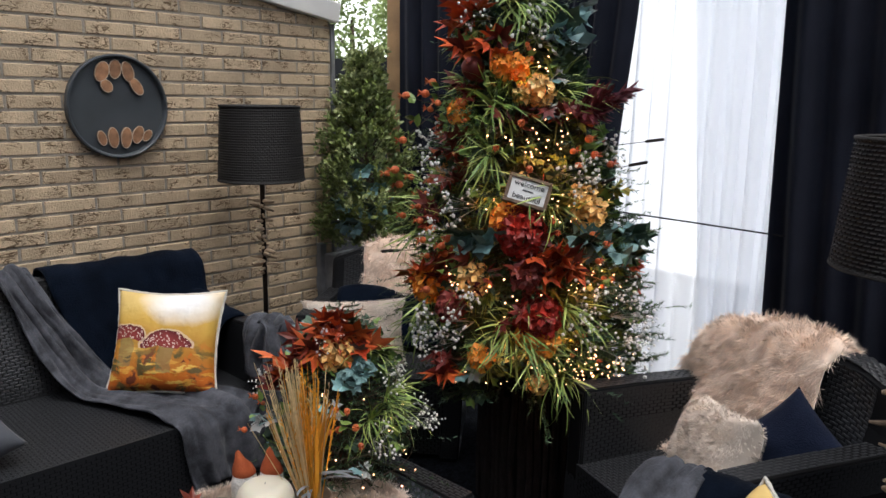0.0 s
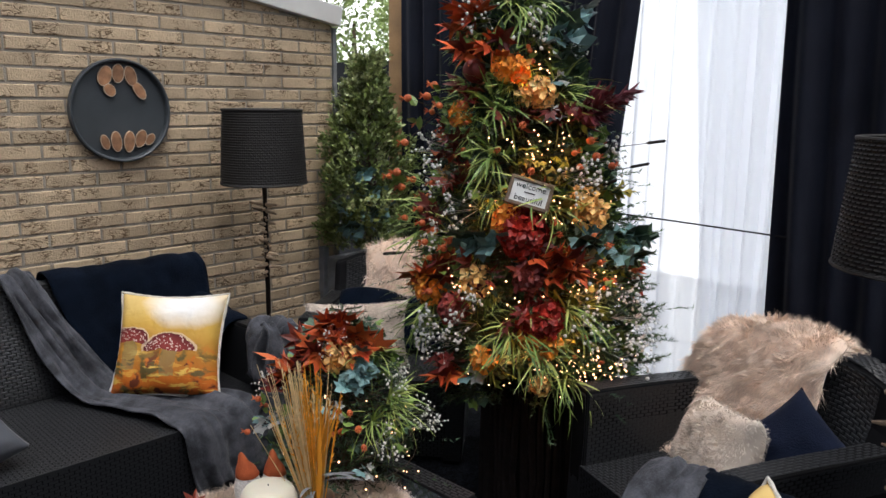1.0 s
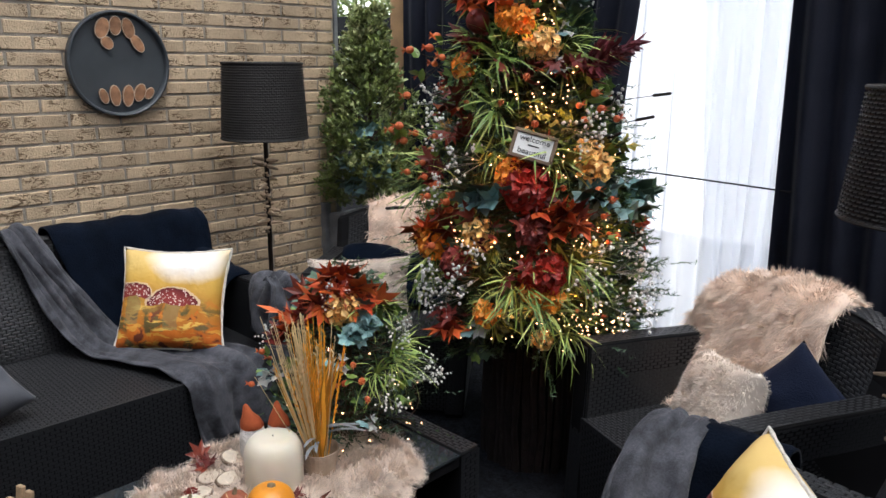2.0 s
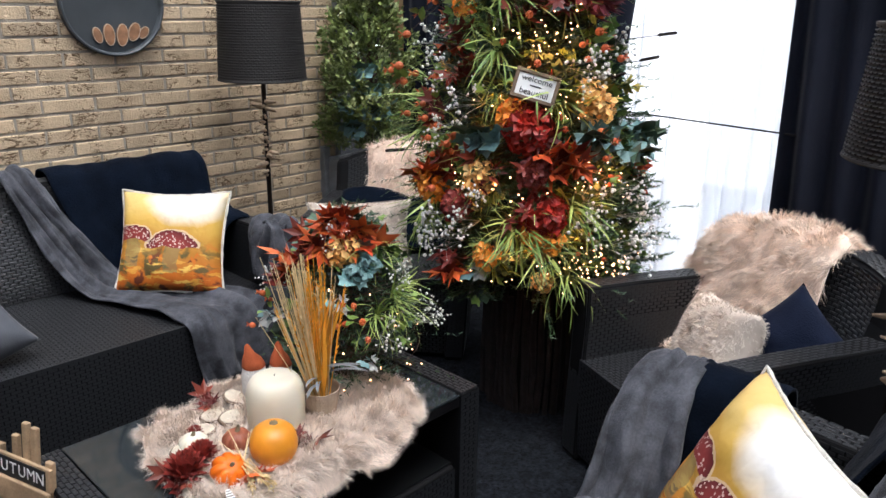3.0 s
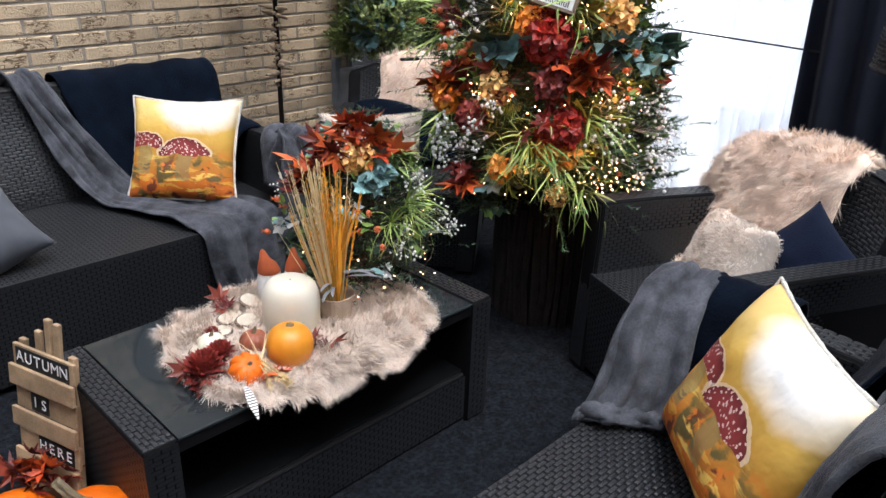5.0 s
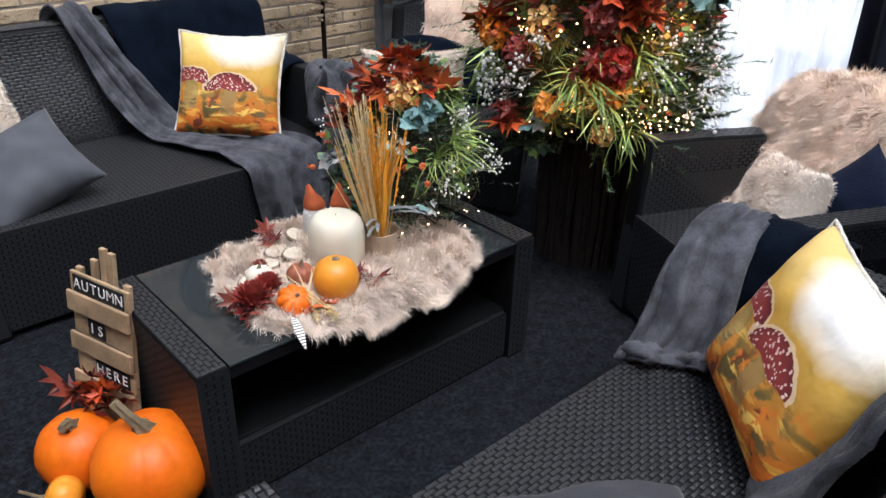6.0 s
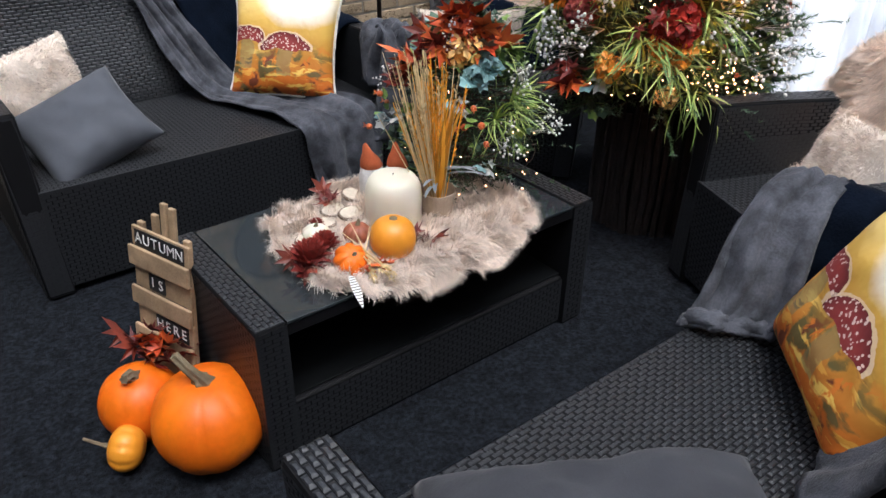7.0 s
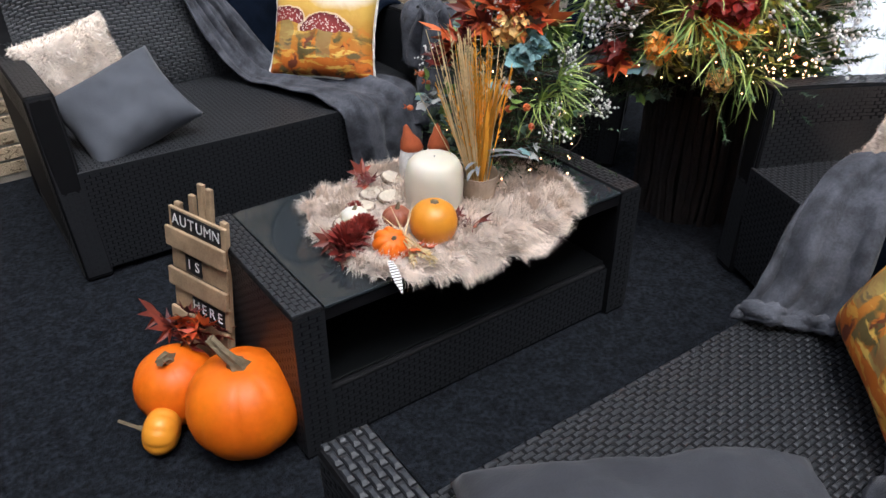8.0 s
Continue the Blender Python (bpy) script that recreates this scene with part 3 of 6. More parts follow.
def floor_lamp(m, label, seed, r0, r1, z0, z1, wood0, wood1):
    lamp = empty_thing("floor_lamp", m, label, "floor lamp", "pair of floor lamps")
    rnd = random.Random(seed)
    bm = bmesh.new()
    lathe(bm, [(0.0, 0.0), (0.14, 0.0), (0.14, 0.012), (0.13, 0.018), (0.02, 0.022), (0.0, 0.022)], 32)
    part("base", bm, STEEL, lamp, smooth=False)
    bm = bmesh.new()
    tube(bm, [(0, 0, 0.02), (0, 0, z0 + 0.2)], 0.011, 10)
    part("pole", bm, STEEL, lamp)
    # woven shade: upright ribs and crossing bands over a thin wall
    bm = bmesh.new()
    lathe(bm, [(r0 - 0.004, z0), (r1 - 0.004, z1)], 48)
    for f in [f for f in bm.faces if len(f.verts) > 4]:
        bm.faces.remove(f)
    for z, r in ((z0, r0), (z1, r1)):
        ring = [(r * math.cos(a), r * math.sin(a), z) for a in (2 * math.pi * k / 48 for k in range(49))]
        tube(bm, ring, 0.005, 6, cap=False)
    shade = part("shade", bm, DARK_SHADE, lamp, "dark brown woven drum shade")
    rows, cols = 30, 60
    vs, fs = [], []
    for i in range(rows):
        za, zb = z0 + (z1 - z0) * i / rows + 0.0016, z0 + (z1 - z0) * (i + 1) / rows - 0.0016
        for k in range(cols):
            a0 = 2 * math.pi * (k + 0.5 * (i % 2)) / cols + 0.010
            a1 = a0 + 2 * math.pi / cols - 0.020
            b0 = len(vs)
            for z, a, out in ((za, a0, 0), (za, a1, 0), (zb, a1, 0), (zb, a0, 0)):
                r = r0 + (r1 - r0) * (z - z0) / (z1 - z0)
                vs.append((r * math.cos(a), r * math.sin(a), z))
            zm, am = (za + zb) / 2, (a0 + a1) / 2
            r = r0 + (r1 - r0) * (zm - z0) / (z1 - z0) + 0.0028
            vs += [(r * math.cos(a0 * 0.7 + am * 0.3), r * math.sin(a0 * 0.7 + am * 0.3), zm), (r * math.cos(a1 * 0.7 + am * 0.3), r * math.sin(a1 * 0.7 + am * 0.3), zm)]
            fs += [(b0, b0 + 1, b0 + 5, b0 + 4), (b0 + 3, b0 + 4, b0 + 5, b0 + 2), (b0, b0 + 4, b0 + 3), (b0 + 1, b0 + 2, b0 + 5)]
    me = bpy.data.meshes.new("shade_weave")
    me.from_pydata(vs, [], fs)
    me.materials.append(DARK_SHADE)
    ob = new("shade_weave", me)
    ob.parent = shade
    tagged(ob, kind="stuff")
    bm = bmesh.new()
    lathe(bm, [(0.0, z0 + 0.13), (0.02, z0 + 0.15), (0.03, z0 + 0.19), (0.02, z0 + 0.225), (0.012, z0 + 0.24)], 16)
    part("bulb", bm, glow("lamp_bulb", (1.0, 0.86, 0.7), 1.2), lamp, "small clear bulb")
    # stacked driftwood pieces threaded on the pole
    count = 20
    for k in range(count):
        z = wood0 + (wood1 - wood0) * (k + rnd.uniform(0, 0.6)) / count
        a = rnd.uniform(0, math.pi)
        ln, r = rnd.uniform(0.045, 0.08), rnd.uniform(0.007, 0.014)
        d = Vector((math.cos(a), math.sin(a), rnd.uniform(-0.16, 0.16)))
        off = d * rnd.uniform(-0.03, 0.03)
        bm = bmesh.new()
        tube(bm, [off - d * ln, off - d * ln * 0.4 + Vector((0, 0, rnd.uniform(-0.006, 0.006))), off + d * ln * 0.3, off + d * ln * rnd.uniform(0.6, 1)],
             [r * 0.45, r, r * 0.95, r * 0.4], 7)
        part("driftwood", bm, DRIFT, lamp, m=Matrix.Translation((0, 0, z)))
    return lamp


floor_lamp(pose(0.945, -0.36, 0), "dark floor lamp with driftwood stem and woven shade", 4, 0.196, 0.180, 1.15, 1.485, 0.70, 1.06)
floor_lamp(pose(0.875, -3.04, 0), "dark floor lamp with driftwood stem beside the armchair", 9, 0.197, 0.172, 1.17, 1.46, 0.62, 1.05)

# ---------------------------------------------------------------- round wall tray with bark slices
TRAY = material("anthracite_enamel", (0.062, 0.072, 0.080), 0.42, vary=0.2, scale=6, bump=0.05, bump_scale=30)
SLICE = material("wood_slice", (0.40, 0.20, 0.10), 0.7, vary=0.4, scale=30, bump=0.2, bump_scale=80, random=0.25)
SLICE_RIM = material("slice_bark_rim", (0.55, 0.42, 0.30), 0.8, vary=0.3, scale=30)
tray = empty_thing("wall_tray", pose(0.445, -0.002, 1.475, 90, 0, 0), "round anthracite metal tray decorated with wood slices", "wall decoration")
bm = bmesh.new()
lathe(bm, [(0.0, 0.0), (0.215, 0.0), (0.224, 0.006), (0.224, 0.034), (0.218, 0.036), (0.212, 0.032), (0.208, 0.012), (0.0, 0.010)], 64)
part("tray", bm, TRAY, tray, smooth=False)
for x, y, w, h, a in ((-0.062, 0.148, 0.030, 0.046, -24), (-0.004, 0.160, 0.027, 0.042, -8), (0.052, 0.150, 0.027, 0.046, 14), (0.088, 0.088, 0.023, 0.044, 34), (-0.045, 0.088, 0.024, 0.030, 40),
                      (-0.080, -0.135, 0.019, 0.034, 16), (-0.030, -0.134, 0.024, 0.046, 4), (0.028, -0.136, 0.025, 0.048, -8), (0.082, -0.124, 0.025, 0.042, -24), (0.125, -0.128, 0.018, 0.030, -40)):
    bm = bmesh.new()
    lathe(bm, [(0.0, 0.0), (0.95, 0.0), (1.0, 0.3), (0.98, 0.8), (0.86, 1.0), (0.0, 1.02)], 20)
    for v in bm.verts:
        v.co = Vector((v.co.x * w, v.co.y * h, v.co.z * 0.012))
    sl_ob = part("wood_slice", bm, [SLICE], tray, m=pose(x, y, 0.012, 0, 0, a))
    bm = bmesh.new()
    tube(bm, [(w * 0.95 * math.cos(t), h * 0.95 * math.sin(t), 0.010) for t in (2 * math.pi * k / 20 for k in range(21))], 0.0022, 5, cap=False)
    part("bark_rim", bm, SLICE_RIM, sl_ob)


# ---------------------------------------------------------------- autumn foliage and flowers
NEEDLE = foliage_mat("fir_green", (0.065, 0.125, 0.040), (0.028, 0.062, 0.022))
FERN = foliage_mat("fern_green", (0.27, 0.40, 0.09), (0.13, 0.24, 0.05))
STRAP = foliage_mat("fresh_grass_green", (0.46, 0.54, 0.15), (0.24, 0.36, 0.09))
TEAL = foliage_mat("blue_green_leaf", (0.24, 0.40, 0.39), (0.12, 0.22, 0.22))
MAPLE = foliage_mat("rust_red_maple", (0.62, 0.14, 0.028), (0.42, 0.05, 0.016))
MAPLE_DARK = foliage_mat("wine_red_maple", (0.20, 0.022, 0.014), (0.10, 0.012, 0.010))
MAPLE_BROWN = foliage_mat("brown_red_maple", (0.26, 0.045, 0.020), (0.13, 0.022, 0.014))
RED_PETAL = foliage_mat("crimson_petal", (0.52, 0.032, 0.016), (0.27, 0.014, 0.010))
ROSE_PETAL = foliage_mat("old_rose_petal", (0.36, 0.065, 0.05), (0.20, 0.03, 0.028))
ORANGE_PETAL = foliage_mat("apricot_petal", (0.97, 0.43, 0.06), (0.92, 0.27, 0.02))
PEACH_PETAL = foliage_mat("peach_petal", (0.98, 0.66, 0.26), (0.97, 0.50, 0.12))
HIP = foliage_mat("rosehip_orange", (0.75, 0.20, 0.06), (0.5, 0.09, 0.03))
WHITE_BERRY = material("white_berry", (0.82, 0.82, 0.78), 0.5, vary=0.15, scale=30)
YELLOW_LEAF = foliage_mat("olive_yellow_leaf", (0.48, 0.36, 0.06), (0.25, 0.24, 0.05))
PLUME = foliage_mat("burgundy_plume", (0.20, 0.03, 0.045), (0.09, 0.015, 0.025))
SILVER = foliage_mat("silver_leaf", (0.50, 0.50, 0.47), (0.3, 0.32, 0.3))
DARK_TAIL = material("dark_cattail", (0.02, 0.014, 0.012), 0.9, vary=0.3, scale=40, bump=0.4, bump_scale=200)
WARM = glow("warm_fairy_light", (1.0, 0.48, 0.24), 4.4)


def lobed(size, tips, inner, sharp=1.0, curl=0.18, rnd=random):
    """A lobed leaf along +y: a fan round the stalk end with pointed tips."""
    vs, n = [Vector((0, 0.28 * size, 0))], tips * 2
    for k in range(n + 1):
        a = math.radians(-150 + 300 * k / n)
        tip = k % 2 == 1
        r = size * ((0.55 + 0.2 * math.cos(a)) if tip else inner * (0.55 + 0.2 * math.cos(a)))
        z = -curl * size * (1.0 if tip else 0.3) * (0.4 + abs(math.sin(a))) + 0.05 * size * math.sin(5 * a)
        vs.append(Vector((r * math.sin(a), 0.28 * size + r * math.cos(a) * sharp, z)))
    fs = [(0, k, k + 1) for k in range(1, n + 1)]
    # short stalk
    b = len(vs)
    vs += [Vector((-0.012 * size, 0.3 * size, 0)), Vector((0.012 * size, 0.3 * size, 0)), Vector((0, -0.05 * size, 0.0))]
    fs.append((b, b + 1, b + 2))
    return vs, fs


def ribbon(length, wide, up, droop, n=5, side=0.0):
    """An arching strap leaf along +y."""
    vs = []
    for i in range(n + 1):
        t = i / n
        w = wide * (0.6 + 0.6 * t) * (1 - t) ** 0.5 if t > 0.3 else wide * (0.5 + t)
        y, z, x = length * t * (1 - 0.15 * t), length * (up * t - droop * t * t), side * length * t * t
        vs += [Vector((x - w / 2, y, z)), Vector((x + w / 2, y, z + 0.15 * w))]
    return vs, [(2 * i, 2 * i + 1, 2 * i + 3, 2 * i + 2) for i in range(n)]


def ball(r, rings=4, sides=7):
    vs, fs = [Vector((0, 0, -r))], []
    for i in range(1, rings):
        p = -math.pi / 2 + math.pi * i / rings
        vs += [Vector((r * math.cos(p) * math.cos(a), r * math.cos(p) * math.sin(a), r * math.sin(p))) for a in (2 * math.pi * k / sides for k in range(sides))]
    vs.append(Vector((0, 0, r)))
    for k in range(sides):
        fs.append((0, 1 + (k + 1) % sides, 1 + k))
        for i in range(rings - 2):
            a, b = 1 + i * sides, 1 + (i + 1) * sides
            fs.append((a + k, a + (k + 1) % sides, b + (k + 1) % sides, b + k))
        a = 1 + (rings - 2) * sides
        fs.append((a + k, a + (k + 1) % sides, len(vs) - 1))
    return vs, fs


def stem(heap, p, q, r, slot):
    """A thin three-sided stalk."""
    p, q = Vector(p), Vector(q)
    d = (q - p).normalized()
    s = d.orthogonal().normalized()
    t = d.cross(s)
    ring = [s, -0.5 * s + 0.87 * t, -0.5 * s - 0.87 * t]
    vs = [p + r * v for v in ring] + [q + 0.6 * r * v for v in ring]
    heap.add(vs, [(0, 1, 4, 3), (1, 2, 5, 4), (2, 0, 3, 5)], Matrix(), slot)


def cone_way(rnd, spread):
    return Vector((rnd.gauss(0, spread), 1, rnd.gauss(0, spread)))


def maple_spray(seed, dark=False, count=6, size=0.085):
    rnd, h = random.Random(seed), Heap()
    for k in range(count):
        v, f = lobed(size * rnd.uniform(0.7, 1.15), 7, 0.5, 1.1, rnd.uniform(0.05, 0.35))
        w = cone_way(rnd, 0.9)
        h.add(v, f, aim((rnd.gauss(0, 0.015), rnd.uniform(-0.03, 0.01), rnd.gauss(0, 0.015)), w, rnd.uniform(-0.9, 0.9) + rnd.choice((0, 3.14))), rnd.random() < 0.3)
        stem(h, (0, -0.08, 0), w.normalized() * 0.02, 0.0015, 2)
    return h.mesh("maple_spray", [MAPLE_DARK if dark else MAPLE, MAPLE_BROWN if dark else MAPLE_DARK, TWIG])


def hydrangea(seed, mat, r=0.052, count=46):
    rnd, h = random.Random(seed), Heap()
    for k in range(count):
        y, a = 1 - 1.35 * (k + 0.5) / count, 2.399963 * k
        s = math.sqrt(max(0, 1 - y * y))
        n = Vector((s * math.cos(a), y, s * math.sin(a)))
        for q in range(4):
            pv = [Vector((0, 0, 0)), Vector((-0.4, 0.6, 0.16)), Vector((0, 1.0, 0.05)), Vector((0.4, 0.6, 0.16))]
            m = Matrix.Translation(n * r * rnd.uniform(0.72, 1.12)) @ n.to_track_quat("Z", "Y").to_matrix().to_4x4() @ Matrix.Rotation(q * math.pi / 2 + a, 4, "Z") @ Matrix.Rotation(rnd.uniform(0.1, 0.5), 4, "X") @ Matrix.Scale(r * rnd.uniform(0.46, 0.78), 4)
            h.add(pv, [(0, 1, 2, 3)], m, 0)
    v, f = ball(r * 0.6, 5, 9)
    h.add(v, f, Matrix(), 0)
    v, f = leaf_points(0.09, 0.05)
    for k in range(3):
        a = rnd.uniform(0, 6.28)
        h.add(v, f, aim((0, -0.02, 0), (math.cos(a), 0.15, math.sin(a)), rnd.uniform(-1, 1)), 1)
    return h.mesh("hydrangea", [mat, DEEP_LEAF])


def rosehips(seed, count=3):
    rnd, h = random.Random(seed), Heap()
    for k in range(count):
        tip = Vector((rnd.gauss(0, 0.03), rnd.uniform(0.01, 0.06), rnd.gauss(0, 0.03)))
        stem(h, (0, -0.06, 0), tip, 0.0014, 2)
        v, f = ball(rnd.uniform(0.009, 0.013), 5, 8)
        h.add(v, f, Matrix.Translation(tip) @ Matrix.Diagonal((1, 1.15, 1, 1)), 0)
        lv, lf = leaf_points(0.018, 0.006)
        for j in range(5):
            a = j * 1.257
            h.add(lv, lf, aim(tip + Vector((0, 0.012, 0)), (math.cos(a) * 0.8, 0.9, math.sin(a) * 0.8), a), 0)
        lv, lf = leaf_points(0.05, 0.028)
        h.add(lv, lf, aim(tip * 0.4, (rnd.gauss(0, 1), 0.4, rnd.gauss(0, 1)), rnd.uniform(0, 6)), 1)
    return h.mesh("rosehip_sprig", [HIP, FERN, TWIG])


def berry_spray(seed, count=30, reach=0.085):
    rnd, h = random.Random(seed), Heap()
    bv, bf = ball(0.0043, 4, 6)
    for k in range(7):
        w = cone_way(rnd, 0.55).normalized()
        knot = w * reach * rnd.uniform(0.45, 0.7)
        stem(h, (0, -0.06, 0), knot, 0.0011, 1)
        for j in range(count // 7):
            tip = knot + (w + Vector((rnd.gauss(0, 0.7), rnd.gauss(0.1, 0.5), rnd.gauss(0, 0.7)))).normalized() * rnd.uniform(0.012, 0.045)
            stem(h, knot, tip, 0.0007, 1)
            h.add(bv, bf, Matrix.Translation(tip) @ Matrix.Scale(rnd.uniform(0.7, 1.35), 4), 0)
    return h.mesh("berry_spray", [WHITE_BERRY, SILVER], True)


def leaf_spray(seed, mat, other, size=0.075, tips=5, count=6):
    rnd, h = random.Random(seed), Heap()
    for k in range(count):
        v, f = lobed(size * rnd.uniform(0.7, 1.15), tips, 0.68, 1.0, rnd.uniform(0.0, 0.3))
        w = cone_way(rnd, 0.9)
        h.add(v, f, aim((rnd.gauss(0, 0.02), rnd.uniform(-0.03, 0.01), rnd.gauss(0, 0.02)), w, rnd.uniform(-0.8, 0.8) + rnd.choice((0, 3.14))), rnd.random() < 0.35)
        stem(h, (0, -0.07, 0), w.normalized() * 0.02, 0.0014, 1)
    return h.mesh("leaf_spray", [mat, other])


def grass_tuft(seed, count=34, length=0.20):
    rnd, h = random.Random(seed), Heap()
    for k in range(count):
        v, f = ribbon(length * rnd.uniform(0.55, 1.15), rnd.uniform(0.006, 0.012), rnd.uniform(0.1, 0.5), rnd.uniform(0.3, 0.9), 6, rnd.gauss(0, 0.2))
        w = cone_way(rnd, 0.75)
        h.add(v, f, aim((0, -0.05, 0), w, rnd.gauss(0, 0.5)), rnd.random() < 0.3)
    return h.mesh("grass_tuft", [STRAP, FERN])


def plume(seed):
    rnd, h = random.Random(seed), Heap()
    stem(h, (0, -0.06, 0), (0, 0.13, 0.02), 0.002, 0)
    lv, lf = leaf_points(0.055, 0.012)
    for k in range(70):
        t = rnd.random()
        h.add(lv, lf, aim((0, 0.12 * t, 0.02 * t), (rnd.gauss(0, 0.7), 1, rnd.gauss(0, 0.5)), rnd.uniform(0, 6), 1.2 - 0.6 * t))
    return h.mesh("plume", [PLUME])


def fir_tip(seed):
    rnd, h = random.Random(seed), Heap()
    nv, nf = [Vector((-0.0018, 0, 0)), Vector((0.0018, 0, 0)), Vector((0.0, 0.017, 0.002))], [(0, 1, 2)]
    for p, q in (((0, -0.12, 0), (0, 0.075, 0.02)), ((0, -0.04, 0.006), (0.045, 0.04, 0.01)), ((0, -0.05, 0.005), (-0.045, 0.03, 0.012))):
        p, q = Vector(p), Vector(q)
        stem(h, p, q, 0.0022, 1)
        for k in range(130):
            w = (q - p).normalized() * 0.7 + Vector((rnd.gauss(0, 0.7), rnd.gauss(0, 0.25), rnd.gauss(0, 0.7)))
            h.add(nv, nf, aim(p.lerp(q, k / 130), w, rnd.uniform(0, 6.28)))
    return h.mesh("fir_tip", [NEEDLE, TWIG])


def cattail(seed):
    bm = bmesh.new()
    tube(bm, [(0, -0.12, 0), (0, 0.06, 0.01)], 0.0014, 5)
    tube(bm, [(0, 0.055, 0.01), (0, 0.062, 0.011), (0, 0.115, 0.014), (0, 0.12, 0.015)], [0.003, 0.0055, 0.0055, 0.002], 8)
    return mesh_of("cattail", bm, DARK_TAIL)


def pomegranate(seed):
    bm = bmesh.new()
    lathe(bm, [(0.0, -0.036), (0.02, -0.034), (0.034, -0.02), (0.038, 0.0), (0.033, 0.02), (0.018, 0.033), (0.008, 0.037), (0.010, 0.046), (0.0, 0.040)], 20, pose(0, 0.01, 0, -60, 0, 20))
    return mesh_of("pomegranate", bm, MAPLE_DARK, True)


KINDS = {
    "maple_spray": [maple_spray(k) for k in range(3)],
    "wine_maple_spray": [maple_spray(10 + k, True) for k in range(2)],
    "crimson_hydrangea": [hydrangea(1, RED_PETAL, 0.062, 60)],
    "apricot_hydrangea": [hydrangea(2, ORANGE_PETAL, 0.052, 34), hydrangea(3, ORANGE_PETAL, 0.045, 28)],
    "peach_hydrangea": [hydrangea(4, PEACH_PETAL, 0.043, 24)],
    "rosehip_sprig": [rosehips(k) for k in range(3)],
    "berry_spray": [berry_spray(k) for k in range(4)],
    "teal_leaf_spray": [leaf_spray(k, TEAL, DEEP_LEAF) for k in range(2)],
    "yellow_leaf_spray": [leaf_spray(7, YELLOW_LEAF, FERN)],
    "green_leaf_spray": [leaf_spray(8 + k, DEEP_LEAF, FERN, 0.06) for k in range(3)],
    "broad_teal_spray": [leaf_spray(21, TEAL, TEAL, 0.085, 7, 8)],
    "silver_leaf_spray": [leaf_spray(14, SILVER, TEAL, 0.05, 5, 4)],
    "grass_tuft": [grass_tuft(k) for k in range(3)],
    "plume": [plume(1)],
    "cattail": [cattail(1)],
    "fir_tip": [fir_tip(k) for k in range(2)],
    "rose_hydrangea": [hydrangea(6, ROSE_PETAL, 0.046, 40)],
    "pomegranate": [pomegranate(1)],
}


def fir_crown(name, radius, z0, z1, branches, needles, seed, tree, length=0.019):
    """Branches of needles from the trunk out to radius(z)."""
    rnd, h = random.Random(seed), Heap()
    nv, nf = [Vector((-0.0021, 0, 0)), Vector((0.0021, 0, 0)), Vector((0.0, length, 0.002))], [(0, 1, 2)]
    for k in range(branches):
        t = (k + rnd.random()) / branches
        z = z0 + (z1 - z0) * t
        a = 2.399963 * k + rnd.uniform(-0.2, 0.2)
        R = radius(z) * rnd.uniform(0.66, 0.97)
        out = Vector((math.cos(a), math.sin(a), 0))
        rise = rnd.uniform(-0.10, 0.18)
        p0, p1 = Vector((0, 0, z - rise * R * 0.5)) + out * R * 0.15, Vector((0, 0, z + rise * R)) + out * R
        stem(h, p0, p1, 0.003, 2)
        d = p1 - p0
        n = max(6, int(needles * d.length / 0.4))
        twigs = [(p0, d)] + [(p0 + d * s, d.length * 0.35 * (out + Vector((rnd.gauss(0, 0.7), rnd.gauss(0, 0.7), rnd.gauss(0, 0.3))))) for s in (0.4, 0.55, 0.7, 0.85)]
        for q, e in twigs:
            slot = rnd.random() < 0.3
            m = n if q is p0 else n // 3
            for j in range(m):
                s = (j + rnd.random()) / m
                way = e.normalized() * 0.8 + Vector((rnd.gauss(0, 0.6), rnd.gauss(0, 0.6), rnd.gauss(0, 0.6)))
                h.add(nv, nf, aim(q + e * s, way, rnd.uniform(0, 6.28)), int(slot))
    ob = new("crown", h.mesh("crown", [NEEDLE, DEEP_LEAF, TWIG]))
    ob.parent = tree
    return tagged(ob, "dark green artificial fir branches", kind="stuff")


def hang(tree, name, az, z, radius, rnd, size=1.0, out=1.0, kind=None, tilt=0.15):
    """A decoration pushed into the crown at an azimuth and height."""
    a = math.radians(az)
    w = Vector((math.cos(a), math.sin(a), tilt + rnd.uniform(-0.2, 0.2)))
    ob = new(name, rnd.choice(KINDS[kind or name]))
    ob.parent = tree
    r = radius(z) * out
    ob.matrix_basis = aim((r * math.cos(a), r * math.sin(a), z), w, rnd.uniform(-0.6, 0.6), size * rnd.uniform(0.92, 1.1))
    return ob


